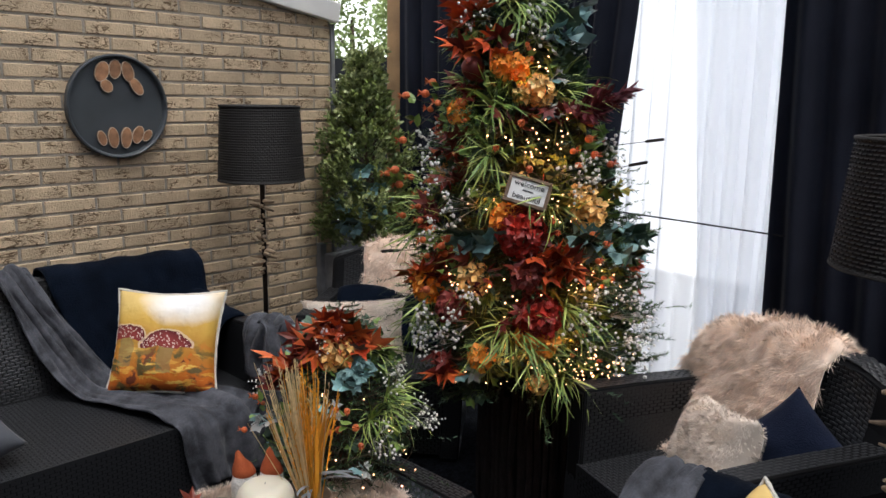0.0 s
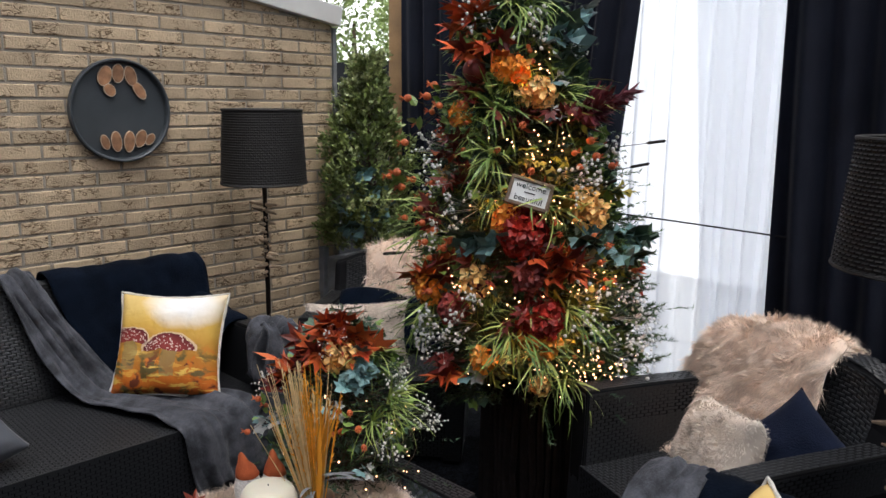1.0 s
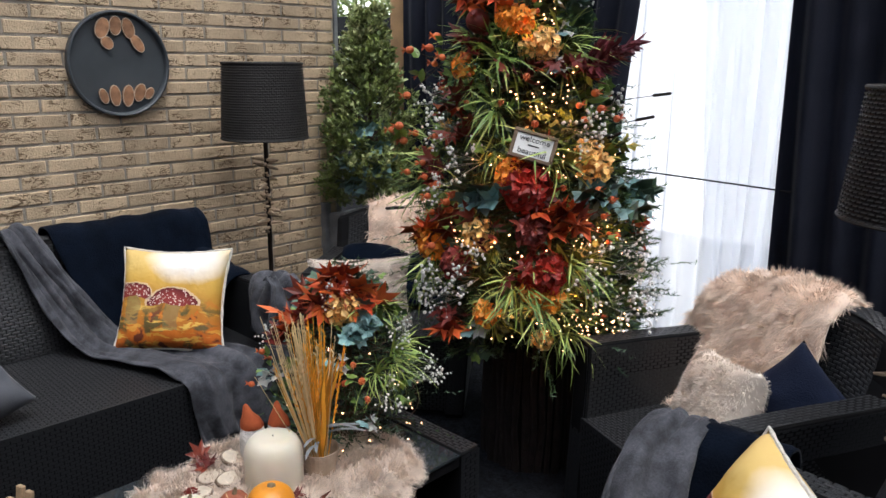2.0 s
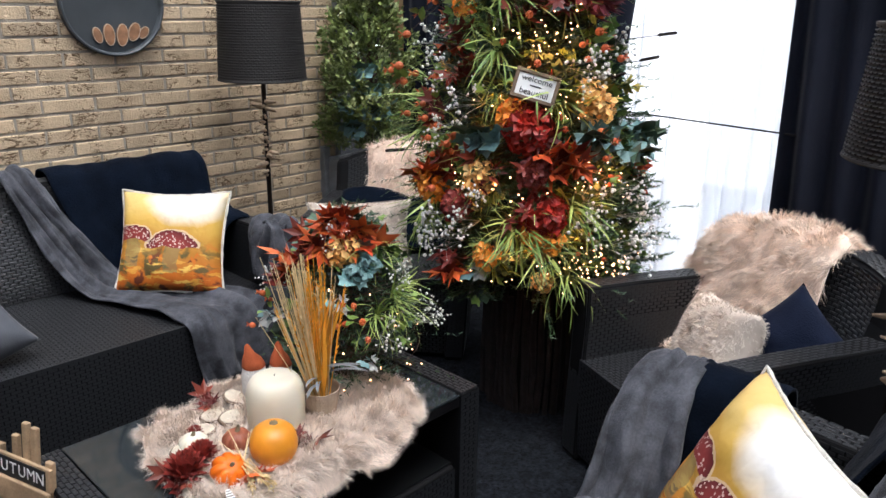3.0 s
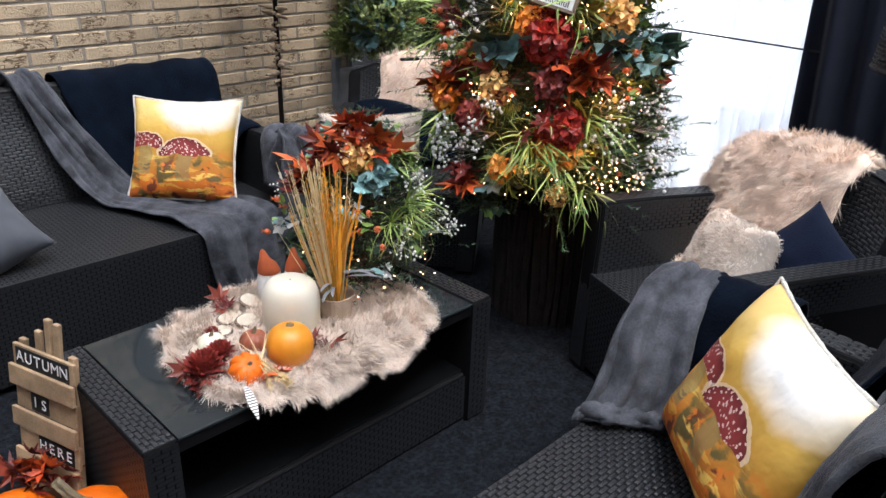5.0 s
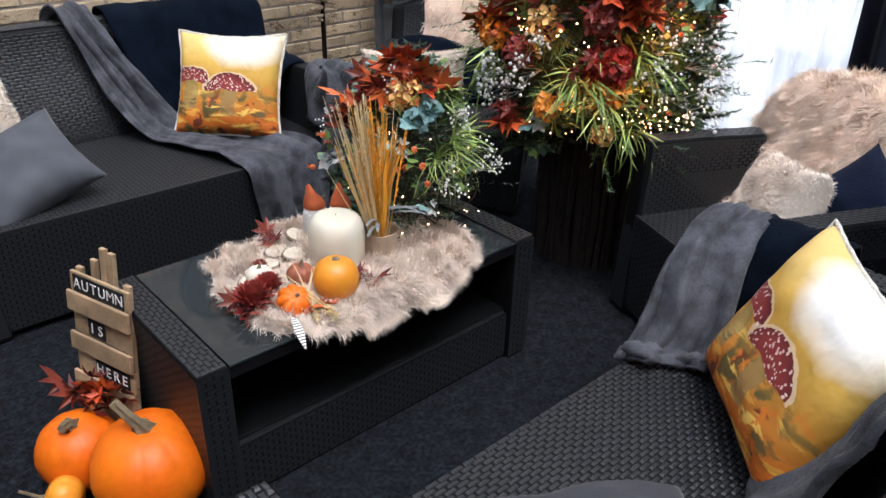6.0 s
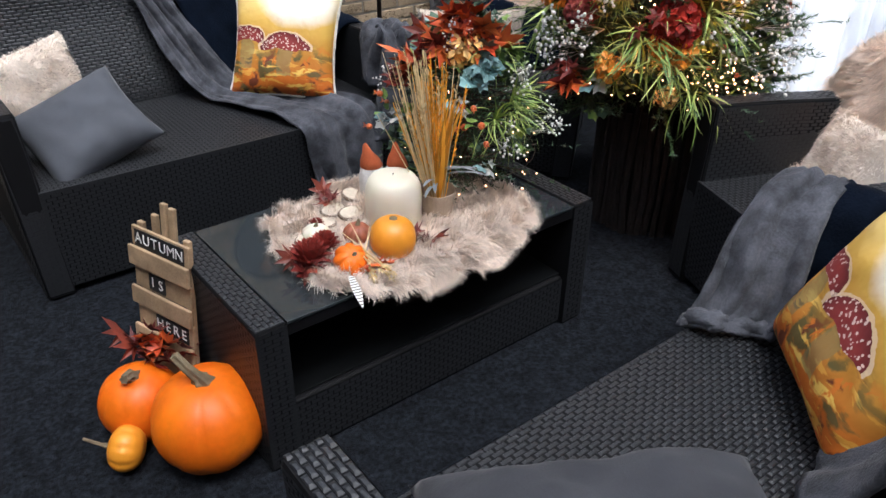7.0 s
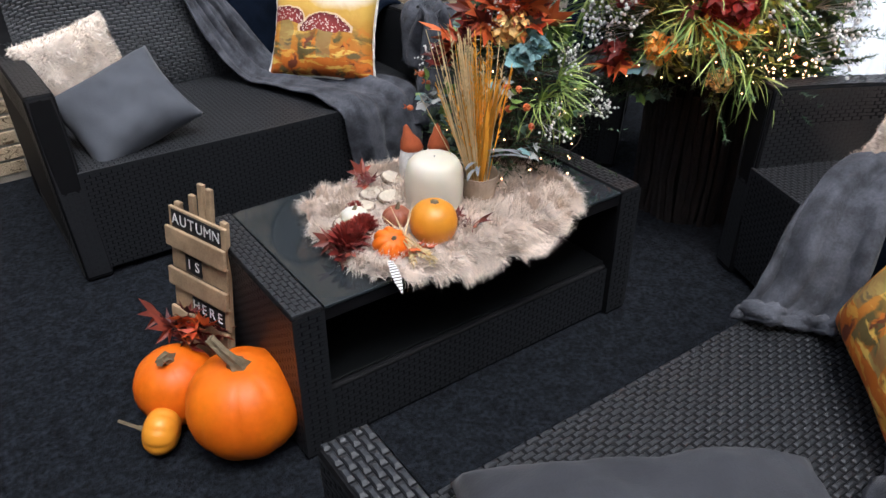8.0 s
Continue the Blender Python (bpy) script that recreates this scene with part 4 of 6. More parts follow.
def fairy_lights(name, m, radius, z0, z1, knots, spread, seed, label, r=0.0026):
    """A thin wire wound up the tree with small warm bulbs, dense round some knots."""
    rnd = random.Random(seed)
    top = empty_thing(name, m, label, "string lights", "string lights")
    bm = bmesh.new()
    pts = []
    for k in range(160):
        t = k / 159
        z, a = z0 + (z1 - z0) * t, 2 * math.pi * 6 * t
        rr = radius(z) * 0.93
        pts.append((rr * math.cos(a), rr * math.sin(a), z))
    tube(bm, pts, 0.0009, 4)
    part("wire", bm, TWIG, top)
    h = Heap()
    v, f = ball(r, 4, 6)
    for az, z, n in knots:
        for k in range(n):
            a, zz = math.radians(az + rnd.gauss(0, spread)), z + rnd.gauss(0, spread * 0.0026)
            rr = radius(zz) * rnd.uniform(0.86, 1.04)
            h.add(v, f, Matrix.Translation((rr * math.cos(a), rr * math.sin(a), zz)) @ Matrix.Scale(rnd.choice((0.75, 1, 1, 1.3)), 4))
    bulbs = new("bulb_chain", h.mesh("bulb_chain", [WARM], True))
    bulbs.parent = top
    tagged(bulbs, "tiny warm white glowing bulbs", kind="stuff")
    return top


# ---------------------------------------------------------------- the tall decorated tree
def big_r(z):
    return float(np.interp(z, (0.45, 0.55, 0.7, 0.95, 1.1, 1.38, 1.5, 1.7, 1.8, 2.0, 2.12), (0.38, 0.43, 0.43, 0.40, 0.37, 0.30, 0.265, 0.21, 0.185, 0.11, 0.03)))


# the tree leans a little out of its upright tub
TUB_AT = pose(1.19, -1.75, 0)
TREE_AT = Matrix.Translation((1.19, -1.75, 0.55)) @ Matrix.Rotation(radians(5.0), 4, Vector((-0.74, -0.67, 0))) @ Matrix.Translation((0, 0, -0.55))
tree = empty_thing("autumn_tree", TREE_AT, "tall fir tree dressed with autumn leaves, flowers and berries", "decorated tree")
bm = bmesh.new()
tube(bm, [(0, 0, 0.4), (0.01, 0, 1.2), (0, 0, 2.1)], [0.035, 0.025, 0.008], 10)
part("trunk", bm, TWIG, tree)
fir_crown("crown", big_r, 0.50, 2.08, 820, 165, 3, tree)
rnd = random.Random(12)
PLACES = {
    "maple_spray": ((133, 1.84, 1.04), (166, 1.74, 0.99), (-158, 1.73, 1.0), (-127, 1.05, 1.0), (-132, 1.01, 1.0), (-126, 1.01, 0.99), (155, 0.95, 1.0), (174, 0.66, 1.0), (172, 1.83, 1.0), (-138, 1.07, 0.99),),
    "wine_maple_spray": ((177, 1.59, 0.99), (165, 1.39, 1.0), (177, 1.31, 0.99), (169, 0.98, 1.0), (174, 0.68, 1.0), (-166, 0.99, 0.99), (156, 1.17, 1.0), (-139, 1.01, 1.0), (-116, 1.48, 0.99), (-143, 1.48, 1.0), (-148, 0.84, 0.99),),
    "crimson_hydrangea": ((-145, 1.12, 0.99), (-139, 0.85, 1.0),),
    "rose_hydrangea": ((178, 0.87, 1.0), (-143, 0.98, 1.0),),
    "apricot_hydrangea": ((-152, 1.16, 0.99), (-137, 0.76, 0.99), (-153, 1.65, 1.0), (-143, 1.64, 1.0), (159, 0.92, 1.0), (-166, 0.71, 0.99), (167, 1.51, 0.99), (-144, 0.79, 1.0),),
    "peach_hydrangea": ((-169, 0.97, 1.0), (-110, 1.2, 0.99), (-106, 1.16, 1.0), (-127, 1.56, 0.99),),
    "rosehip_sprig": ((134, 1.53, 1.37), (133, 1.57, 1.09), (167, 1.5, 0.99), (135, 1.28, 1.34), (133, 1.24, 1.1), (156, 1.24, 1.0), (155, 1.13, 1.0), (172, 1.03, 1.0), (-99, 1.39, 0.99), (-105, 1.36, 0.99), (-144, 1.42, 0.99), (-110, 1.05, 1.0), (172, 1.06, 1.0),),
    "pomegranate": ((179, 1.65, 1.0),),
    "plume": ((-91, 1.51, 1.0), (-100, 1.46, 1.0),),
    "berry_spray": ((-176, 1.83, 0.98), (-128, 1.74, 0.99), (148, 1.39, 1.0), (-90, 1.32, 1.0), (-115, 1.29, 1.0), (-110, 1.26, 0.99), (-176, 1.2, 1.0), (171, 1.1, 1.0), (168, 0.82, 1.0), (-175, 0.81, 1.0), (174, 0.75, 1.0), (-94, 0.88, 1.0), (-91, 0.8, 1.0), (-89, 0.72, 1.0), (-105, 0.71, 1.0), (-118, 0.88, 1.0), (-121, 0.8, 0.99), (-170, 0.91, 1.0), (164, 1.3, 1.0), (-96, 0.65, 1.0), (166, 0.75, 1.0),),
    "teal_leaf_spray": ((-75, 1.08, 1.0), (-87, 1.02, 1.0), (-114, 1.1, 1.0), (-104, 1.06, 1.0), (-59, 1.8, 1.12), (-88, 1.72, 0.99), (-160, 1.09, 0.99), (-170, 1.08, 1.0), (-59, 1.04, 1.02),),
    "grass_tuft": ((-148, 0.79, 1.0), (-155, 0.8, 1.0), (-141, 0.71, 0.99), (-139, 1.84, 0.98), (-116, 1.85, 0.99), (133, 1.18, 1.03), (133, 1.11, 1.09), (152, 0.89, 1.0), (141, 0.79, 1.0), (-133, 1.21, 1.0), (-124, 0.85, 1.0), (-165, 1.37, 1.0), (-163, 1.53, 1.0), (-129, 0.62, 1.0), (-102, 1.54, 0.99),),
    "yellow_leaf_spray": ((-103, 1.22, 0.99), (-78, 1.21, 1.0), (-121, 1.19, 1.0),),
    "silver_leaf_spray": ((-110, 1.61, 1.0), (-109, 1.72, 1.0), (-172, 0.67, 1.0), (-121, 1.5, 1.0),),
    "cattail": ((-60, 1.35, 1.24), (-69, 1.27, 1.0), (-102, 1.23, 0.99), (133, 1.01, 1.05),),
    "fir_tip": ((-70, 0.76, 1.0), (-67, 0.57, 1.0), (-76, 0.98, 1.0), (-59, 1.02, 1.04), (-92, 0.55, 1.0), (-80, 0.69, 1.0), (143, 0.69, 1.0), (-97, 1.57, 0.99), (134, 1.1, 1.18),),
}
SIZES = {"apricot_hydrangea": 0.86, "maple_spray": 1.12, "crimson_hydrangea": 1.0, "rose_hydrangea": 0.9, "grass_tuft": 1.05, "berry_spray": 1.1, "plume": 1.5, "teal_leaf_spray": 1.1, "rosehip_sprig": 1.1}
for kind, spots in PLACES.items():
    for az, z, out in spots:
        hang(tree, kind, az, z, big_r, rnd, SIZES.get(kind, 1.0), out)
for k in range(120):
    hang(tree, "green_leaf_spray", rnd.uniform(-240, -50), rnd.uniform(0.55, 1.85), big_r, rnd, rnd.uniform(0.75, 1.1), rnd.uniform(0.78, 0.93))
for k in range(30):
    hang(tree, "grass_tuft", rnd.uniform(-240, -120), rnd.uniform(0.7, 1.9), big_r, rnd, rnd.uniform(0.5, 0.75), rnd.uniform(0.8, 0.95))
for k in range(14):
    hang(tree, rnd.choice(("rosehip_sprig", "wine_maple_spray", "peach_hydrangea")), rnd.uniform(-235, -80), rnd.uniform(0.6, 1.85), big_r, rnd, rnd.uniform(0.6, 0.8), 0.93)
for k in range(80):
    hang(tree, "green_leaf_spray", rnd.uniform(-115, -30), rnd.uniform(0.52, 1.7), big_r, rnd, rnd.uniform(0.7, 1.0), rnd.uniform(0.6, 0.92))
for k in range(26):
    hang(tree, "fir_tip", rnd.uniform(-235, -40), rnd.uniform(0.5, 1.1), big_r, rnd, rnd.uniform(0.8, 1.1), rnd.uniform(0.85, 1.0), tilt=-0.05)
for k in range(60):
    hang(tree, rnd.choice(("maple_spray", "green_leaf_spray", "teal_leaf_spray", "berry_spray")), rnd.uniform(-50, 120), rnd.uniform(0.6, 1.9), big_r, rnd, 0.9, 0.9)

fairy_lights("string_lights", TREE_AT, big_r, 0.6, 1.85,
             ((-119, 1.63, 11), (-109, 1.49, 6), (-128, 1.4, 17), (-141, 1.38, 11), (-110, 1.2, 25), (-125, 1.18, 17), (-107, 1.15, 14), (-172, 0.95, 20), (-114, 0.97, 17), (-105, 0.92, 14), (-115, 0.69, 22), (-112, 0.6, 20), (-131, 0.63, 20), (-121, 0.65, 14), (177, 0.61, 7), (-147, 0.9, 7), (-98, 0.64, 8), (-161, 1.22, 6), (174, 0.96, 6)), 10, 5,
             "warm fairy lights wound through the tall fir tree")

# the glow of the strings, gathered in a few small warm lamps among the bulbs
for az, z, out in ((-125, 0.76, 0.85), (-122, 1.02, 0.86), (-132, 1.33, 0.88), (-176, 0.92, 0.85), (-142, 1.62, 0.9), (-150, 0.72, 0.85), (-108, 0.9, 0.86), (-160, 1.2, 0.86)):
    a, r = math.radians(az), big_r(z) * out
    lamp = new("fairy_glow", bpy.data.lights.new("fairy_glow", "POINT"))
    lamp.data.energy, lamp.data.color, lamp.data.shadow_soft_size = 0.55, (1.0, 0.36, 0.09), 0.04
    lamp.matrix_world = TREE_AT @ Matrix.Translation((r * math.cos(a), r * math.sin(a), z))

# rustic tub of upright sticks round the tree foot
STICK = material("dark_bark", (0.017, 0.011, 0.009), 0.9, vary=0.5, scale=25, bump=0.6, bump_scale=80, random=0.35)
tub = empty_thing("stick_tub", TUB_AT, "round planter of upright dark bark branches under the tree", "planter")
bm = bmesh.new()
lathe(bm, [(0.0, 0.0), (0.165, 0.0), (0.175, 0.50), (0.15, 0.505), (0.0, 0.49)], 32)
part("inner_tub", bm, RATTAN_SHADED, tub)
for k in range(40):
    a = 2 * math.pi * k / 40
    r = rnd.uniform(0.178, 0.198)
    rad = rnd.uniform(0.010, 0.020)
    bm = bmesh.new()
    tube(bm, [(r * math.cos(a + rnd.gauss(0, 0.03)), r * math.sin(a + rnd.gauss(0, 0.03)), z) for z in (0.0, 0.17, 0.34, rnd.uniform(0.46, 0.56))],
         [rad, rad * rnd.uniform(0.8, 1.1), rad * 0.9, rad * 0.7], 7)
    part("stick", bm, STICK, tub)



# ---------------------------------------------------------------- lettering and signs
def letters(name, text, size, mat, parent, m, align="CENTER"):
    """Flat lettering in the built-in font, as a mesh in the xz plane."""
    cu = bpy.data.curves.new("text", "FONT")
    cu.body, cu.size, cu.align_x, cu.align_y, cu.extrude = text, size, align, "CENTER", 0.0006
    cu.resolution_u = 3
    tmp = bpy.data.objects.new("text", cu)
    scene.collection.objects.link(tmp)
    bpy.context.view_layer.update()
    me = bpy.data.meshes.new_from_object(tmp)
    bpy.data.objects.remove(tmp)
    bpy.data.curves.remove(cu)
    me.materials.clear()
    me.materials.append(mat)
    ob = new(name, me)
    ob.parent = parent
    ob.matrix_basis = m @ pose(0, 0, 0, 90, 0, 0)
    return ob


PALLET = material("raw_pallet_wood", (0.42, 0.29, 0.17), 0.75, vary=0.35, scale=18, bump=0.25, bump_scale=60, fine=0.12, random=0.15)
FRAME_WOOD = material("washed_brown_wood", (0.22, 0.15, 0.095), 0.75, vary=0.4, scale=25, bump=0.3, bump_scale=80)
PAPER = material("white_card", (0.78, 0.78, 0.76), 0.6, vary=0.06, scale=10)
INK = material("black_ink", (0.010, 0.010, 0.011), 0.6, vary=0.2)
WHITE_INK = material("white_ink", (0.80, 0.80, 0.78), 0.6, vary=0.1)


def framed_sign(m, w, h, label):
    sign = empty_thing("hanging_sign", m, label, "sign")
    for name, lo, hi in (("frame_rail", (-w / 2, -0.008, h / 2 - 0.012), (w / 2, 0.008, h / 2)), ("frame_rail", (-w / 2, -0.008, -h / 2), (w / 2, 0.008, -h / 2 + 0.012)),
                         ("frame_stile", (-w / 2, -0.008, -h / 2 + 0.0121), (-w / 2 + 0.012, 0.008, h / 2 - 0.0121)), ("frame_stile", (w / 2 - 0.012, -0.008, -h / 2 + 0.0121), (w / 2, 0.008, h / 2 - 0.0121))):
        bm = bmesh.new()
        box(bm, lo, hi, 0.0015, 1)
        part(name, bm, FRAME_WOOD, sign)
    bm = bmesh.new()
    box(bm, (-w / 2 + 0.010, -0.002, -h / 2 + 0.010), (w / 2 - 0.010, 0.004, h / 2 - 0.010))
    part("card", bm, PAPER, sign, "white card")
    bm = bmesh.new()
    tube(bm, [(-w * 0.3, 0, h / 2), (0.0, 0.006, h / 2 + 0.022), (w * 0.3, 0, h / 2)], 0.0012, 5)
    part("string", bm, TWIG, sign)
    return sign


sign = framed_sign(pose(0.855, -1.945, 1.245, -24, 15, -54), 0.142, 0.096, "small brown framed welcome sign hanging in the tree")
letters("lettering", "welcome", 0.027, INK, sign, pose(0, -0.0032, 0.021))
letters("lettering", "beautiful", 0.027, INK, sign, pose(0, -0.0032, -0.021))
bm = bmesh.new()
box(bm, (-0.018, -0.0034, -0.001), (0.018, -0.0026, 0.003))
part("unread_line", bm, INK, sign)
tag = framed_sign(pose(0.935, -1.725, 1.435, -10, -22, -70), 0.062, 0.075, "small white card tag hanging in the tree")

# letter board on the floor, leaning on the table end
board = empty_thing("letter_board", pose(-0.686, -1.627, 0.0, -7, 0, -74), "small pallet-wood letter board standing beside pumpkins", "sign")
BW = 0.215
for z0, z1, y in ((0.425, 0.480, 0.0), (0.375, 0.428, -0.012), (0.31, 0.372, 0.0), (0.262, 0.312, -0.012), (0.195, 0.259, 0.0), (0.145, 0.197, -0.012), (0.05, 0.142, 0.0)):
    bm = bmesh.new()
    box(bm, (-BW / 2 - (0.006 if y else 0), y - 0.004, z0), (BW / 2 + (0.006 if y else 0), y + 0.006, z1), 0.0015, 1)
    slat = part("slat", bm, PALLET, board)
for x in (-BW / 2 + 0.02, BW / 2 - 0.02):
    bm = bmesh.new()
    box(bm, (x - 0.011, 0.0065, 0.0), (x + 0.011, 0.02, 0.49), 0.002, 1)
    part("leg", bm, PALLET, board)
for x, z in ((-0.012, 0.555), (0.018, 0.55), (-0.05, 0.515)):
    bm = bmesh.new()
    box(bm, (x - 0.010, 0.021, 0.30), (x + 0.010, 0.034, z), 0.002, 1)
    part("easel_leg", bm, PALLET, board)
for text, x, z in (("AUTUMN", 0.0, 0.452), ("IS", -0.018, 0.340), ("HERE", 0.03, 0.226)):
    wide = 0.031
    for k, ch in enumerate(text):
        cx = x + (k - (len(text) - 1) / 2) * wide
        bm = bmesh.new()
        box(bm, (cx - wide / 2, -0.0068, z - 0.023), (cx + wide / 2, -0.0042, z + 0.023))
        tile = part("letter_tile", bm, INK, board)
        letters("letter", ch, 0.040, WHITE_INK, tile, pose(cx, -0.0072, z))

# ---------------------------------------------------------------- pumpkins
PUMPKIN = material("pumpkin_skin", (0.80, 0.175, 0.004), 0.45, spec=0.35, vary=0.25, scale=7, second=(0.70, 0.125, 0.003), bump=0.08, bump_scale=50, fine=0.06, fine_scale=60)
PUMPKIN_YELLOW = material("small_pumpkin_skin", (0.82, 0.31, 0.022), 0.42, vary=0.2, scale=14, bump=0.08, bump_scale=60)
PUMPKIN_DUSK = material("dusky_pumpkin_skin", (0.34, 0.10, 0.05), 0.5, vary=0.3, scale=20, bump=0.1, bump_scale=60)
STALK = material("dry_stalk", (0.22, 0.17, 0.10), 0.85, vary=0.45, scale=40, bump=0.5, bump_scale=110)


def pumpkin(m, r, h, label, mat, ribs, depth, stalk, group, stalk_r=0.018):
    top = empty_thing("pumpkin", m, label, "pumpkin", group)
    bm = bmesh.new()
    prof = [(0.05, 0.04)]
    for k in range(1, 15):
        a = -math.pi / 2 + math.pi * k / 15
        prof.append((math.cos(a) ** 0.8, 0.5 + 0.5 * math.sin(a)))
    prof += [(0.13, 0.965), (0.02, 0.94)]
    lathe(bm, [(p * r, z * h) for p, z in prof], 96 if r > 0.06 else 60, ribs=ribs, depth=depth)
    part("body", bm, mat, top, smooth=True)
    bm = bmesh.new()
    pts = [Vector(p) for p in stalk]
    n = len(pts)
    tube(bm, pts, [stalk_r * (2.0 if k == 0 else 1.05 - 0.4 * k / (n - 1)) * (1.2 if k == n - 1 else 1) for k in range(n)], 12)
    for k, v in enumerate(bm.verts):
        if k % 2:
            near = min(pts, key=lambda q: (q - v.co).length)
            v.co = near.lerp(v.co, 0.72)
    part("stalk", bm, STALK, top)
    return top


FLOOR_PUMPKINS, TABLE_PUMPKINS = "pumpkins on the floor", "pumpkins on the table"
pumpkin(pose(-0.688, -1.90, 0), 0.137, 0.243, "large round orange pumpkin standing on the carpet", PUMPKIN, 9, 0.035,
        [(0, 0, 0.225), (-0.012, 0.0, 0.255), (-0.03, 0.012, 0.285), (-0.045, 0.03, 0.315)], FLOOR_PUMPKINS, 0.017)
pumpkin(pose(-0.775, -1.70, 0, 0, -8, 30), 0.102, 0.19, "medium orange pumpkin with a dry crooked stalk", PUMPKIN, 9, 0.03,
        [(0, 0, 0.175), (-0.01, -0.005, 0.20), (-0.03, -0.012, 0.21)], FLOOR_PUMPKINS, 0.016)
pumpkin(pose(-0.832, -1.828, 0.050, 0, -80, -37), 0.058, 0.085, "tiny yellow-orange pumpkin lying on its side", PUMPKIN_YELLOW, 8, 0.07,
        [(0, 0, 0.078), (0.003, 0, 0.10), (0.012, 0.004, 0.145)], FLOOR_PUMPKINS, 0.005)



# ---------------------------------------------------------------- soft things: cushions, throws, furs
def noise3(x, y, z, s=1.0):
    return noise.noise(Vector((x * s, y * s, z * s)))


def fur_on(fn, count, length, mat, parent, name, seed, flow=(0, 0, -0.5), lift=0.6, wide=0.0022, nu=1.0, spread=0.45, edge=0.0):
    """Tapered strands over a sheet fn(u, v), leaning with a flow; edge: share of strands set along the rim v = 1."""
    rnd = random.Random(seed)
    flow = Vector(flow)
    vs, fs = [], []
    e = 1e-3
    for k in range(count):
        u, v = rnd.uniform(0.0, nu), rnd.uniform(0.0, 1.0)
        if rnd.random() < edge:
            v = rnd.uniform(0.9, 1.0)
        u, v = min(u, 1 - 2 * e), min(v, 1 - 2 * e)
        p = Vector(fn(u, v))
        n = (Vector(fn(u + e, v)) - p).cross(Vector(fn(u, v + e)) - p)
        if n.length < 1e-12:
            continue
        n = n.normalized()
        tuft = Vector((noise3(p.x, p.y, p.z, 22), noise3(p.y + 5, p.z, p.x, 22), noise3(p.z + 9, p.x, p.y, 22)))
        d = n * lift + flow + 0.8 * tuft + Vector((rnd.gauss(0, spread), rnd.gauss(0, spread), rnd.gauss(0, spread))) * 0.4
        d = d.normalized() * length * rnd.uniform(0.55, 1.15)
        s = d.cross(n + Vector((0.01, 0.02, 0)))
        s = (s.normalized() if s.length > 1e-6 else Vector((1, 0, 0))) * wide
        b = len(vs)
        mid = p + d * 0.5 + n * length * 0.10
        tip = p + d + Vector((0, 0, -0.12 * length))
        vs += [p - s, p + s, mid + s * 0.8, mid - s * 0.8, tip]
        fs += [(b, b + 1, b + 2, b + 3), (b + 3, b + 2, b + 4)]
    me = bpy.data.meshes.new(name)
    me.from_pydata([tuple(v) for v in vs], [], fs)
    me.materials.append(mat)
    ob = new(name, me)
    ob.parent = parent
    return tagged(ob, kind="stuff")


def cushion_fn(w, h, t, seed, side, soft=1.0):
    rnd = random.Random(seed)
    ox = rnd.uniform(0, 50)

    def fn(u, v):
        a, b = 2 * u - 1, 2 * v - 1
        x = w / 2 * a * (1 - 0.10 * (1 - b * b) * a * a)
        z = h / 2 * b * (1 - 0.10 * (1 - a * a) * b * b)
        k = max(0.0, (1 - a ** 4) * (1 - b ** 4)) ** 0.55
        crease = 0.012 * soft * noise3(ox + 9 * x, 2.5 * z, ox, 1.0) * (1 - k * 0.5) + 0.006 * soft * noise3(ox + 16 * x, 16 * z, 3)
        return (x, side * (t / 2 * k + crease * k), z)

    return fn


def cushion(m, w, h, t, mat, label, seed, group="cushions", trim=None, fur=0.0, fur_mat=None, soft=1.0, name="cushion"):
    top = empty_thing(name, m, label, "cushion", group)
    bm = bmesh.new()
    front, back = cushion_fn(w, h, t, seed, -1, soft), cushion_fn(w, h, t, seed + 1, 1, soft)
    grid(bm, front, 30, 30)
    n0 = len(bm.faces)
    vs = grid(bm, back, 30, 30)
    bmesh.ops.remove_doubles(bm, verts=bm.verts, dist=0.0015)
    bmesh.ops.recalc_face_normals(bm, faces=bm.faces)
    cover = part("cover", bm, mat, top, smooth=True)
    if trim:
        edge = [front(u, v) for u, v in [(k / 24, 0) for k in range(24)] + [(1, k / 24) for k in range(24)] + [(1 - k / 24, 1) for k in range(24)] + [(0, 1 - k / 24) for k in range(25)]]
        r2 = random.Random(seed)
        bm = bmesh.new()
        tube(bm, [Vector(p) * 1.006 for p in edge], [0.0048 + r2.uniform(-0.0012, 0.002) for _ in edge], 7, cap=False)
        part("piping", bm, trim, top, "white fluffy sherpa edge")
    if fur:
        fur_on(front, int(15000 * w * h / 0.16), fur, fur_mat, cover, "pile_coat", seed, (0, 0, -0.25), 0.8, 0.0009)
        fur_on(lambda u, v: back(1 - u, v), int(2500 * w * h / 0.16), fur, fur_mat, cover, "pile_coat", seed + 5, (0, 0, -0.25), 0.8, 0.0011)
    return top


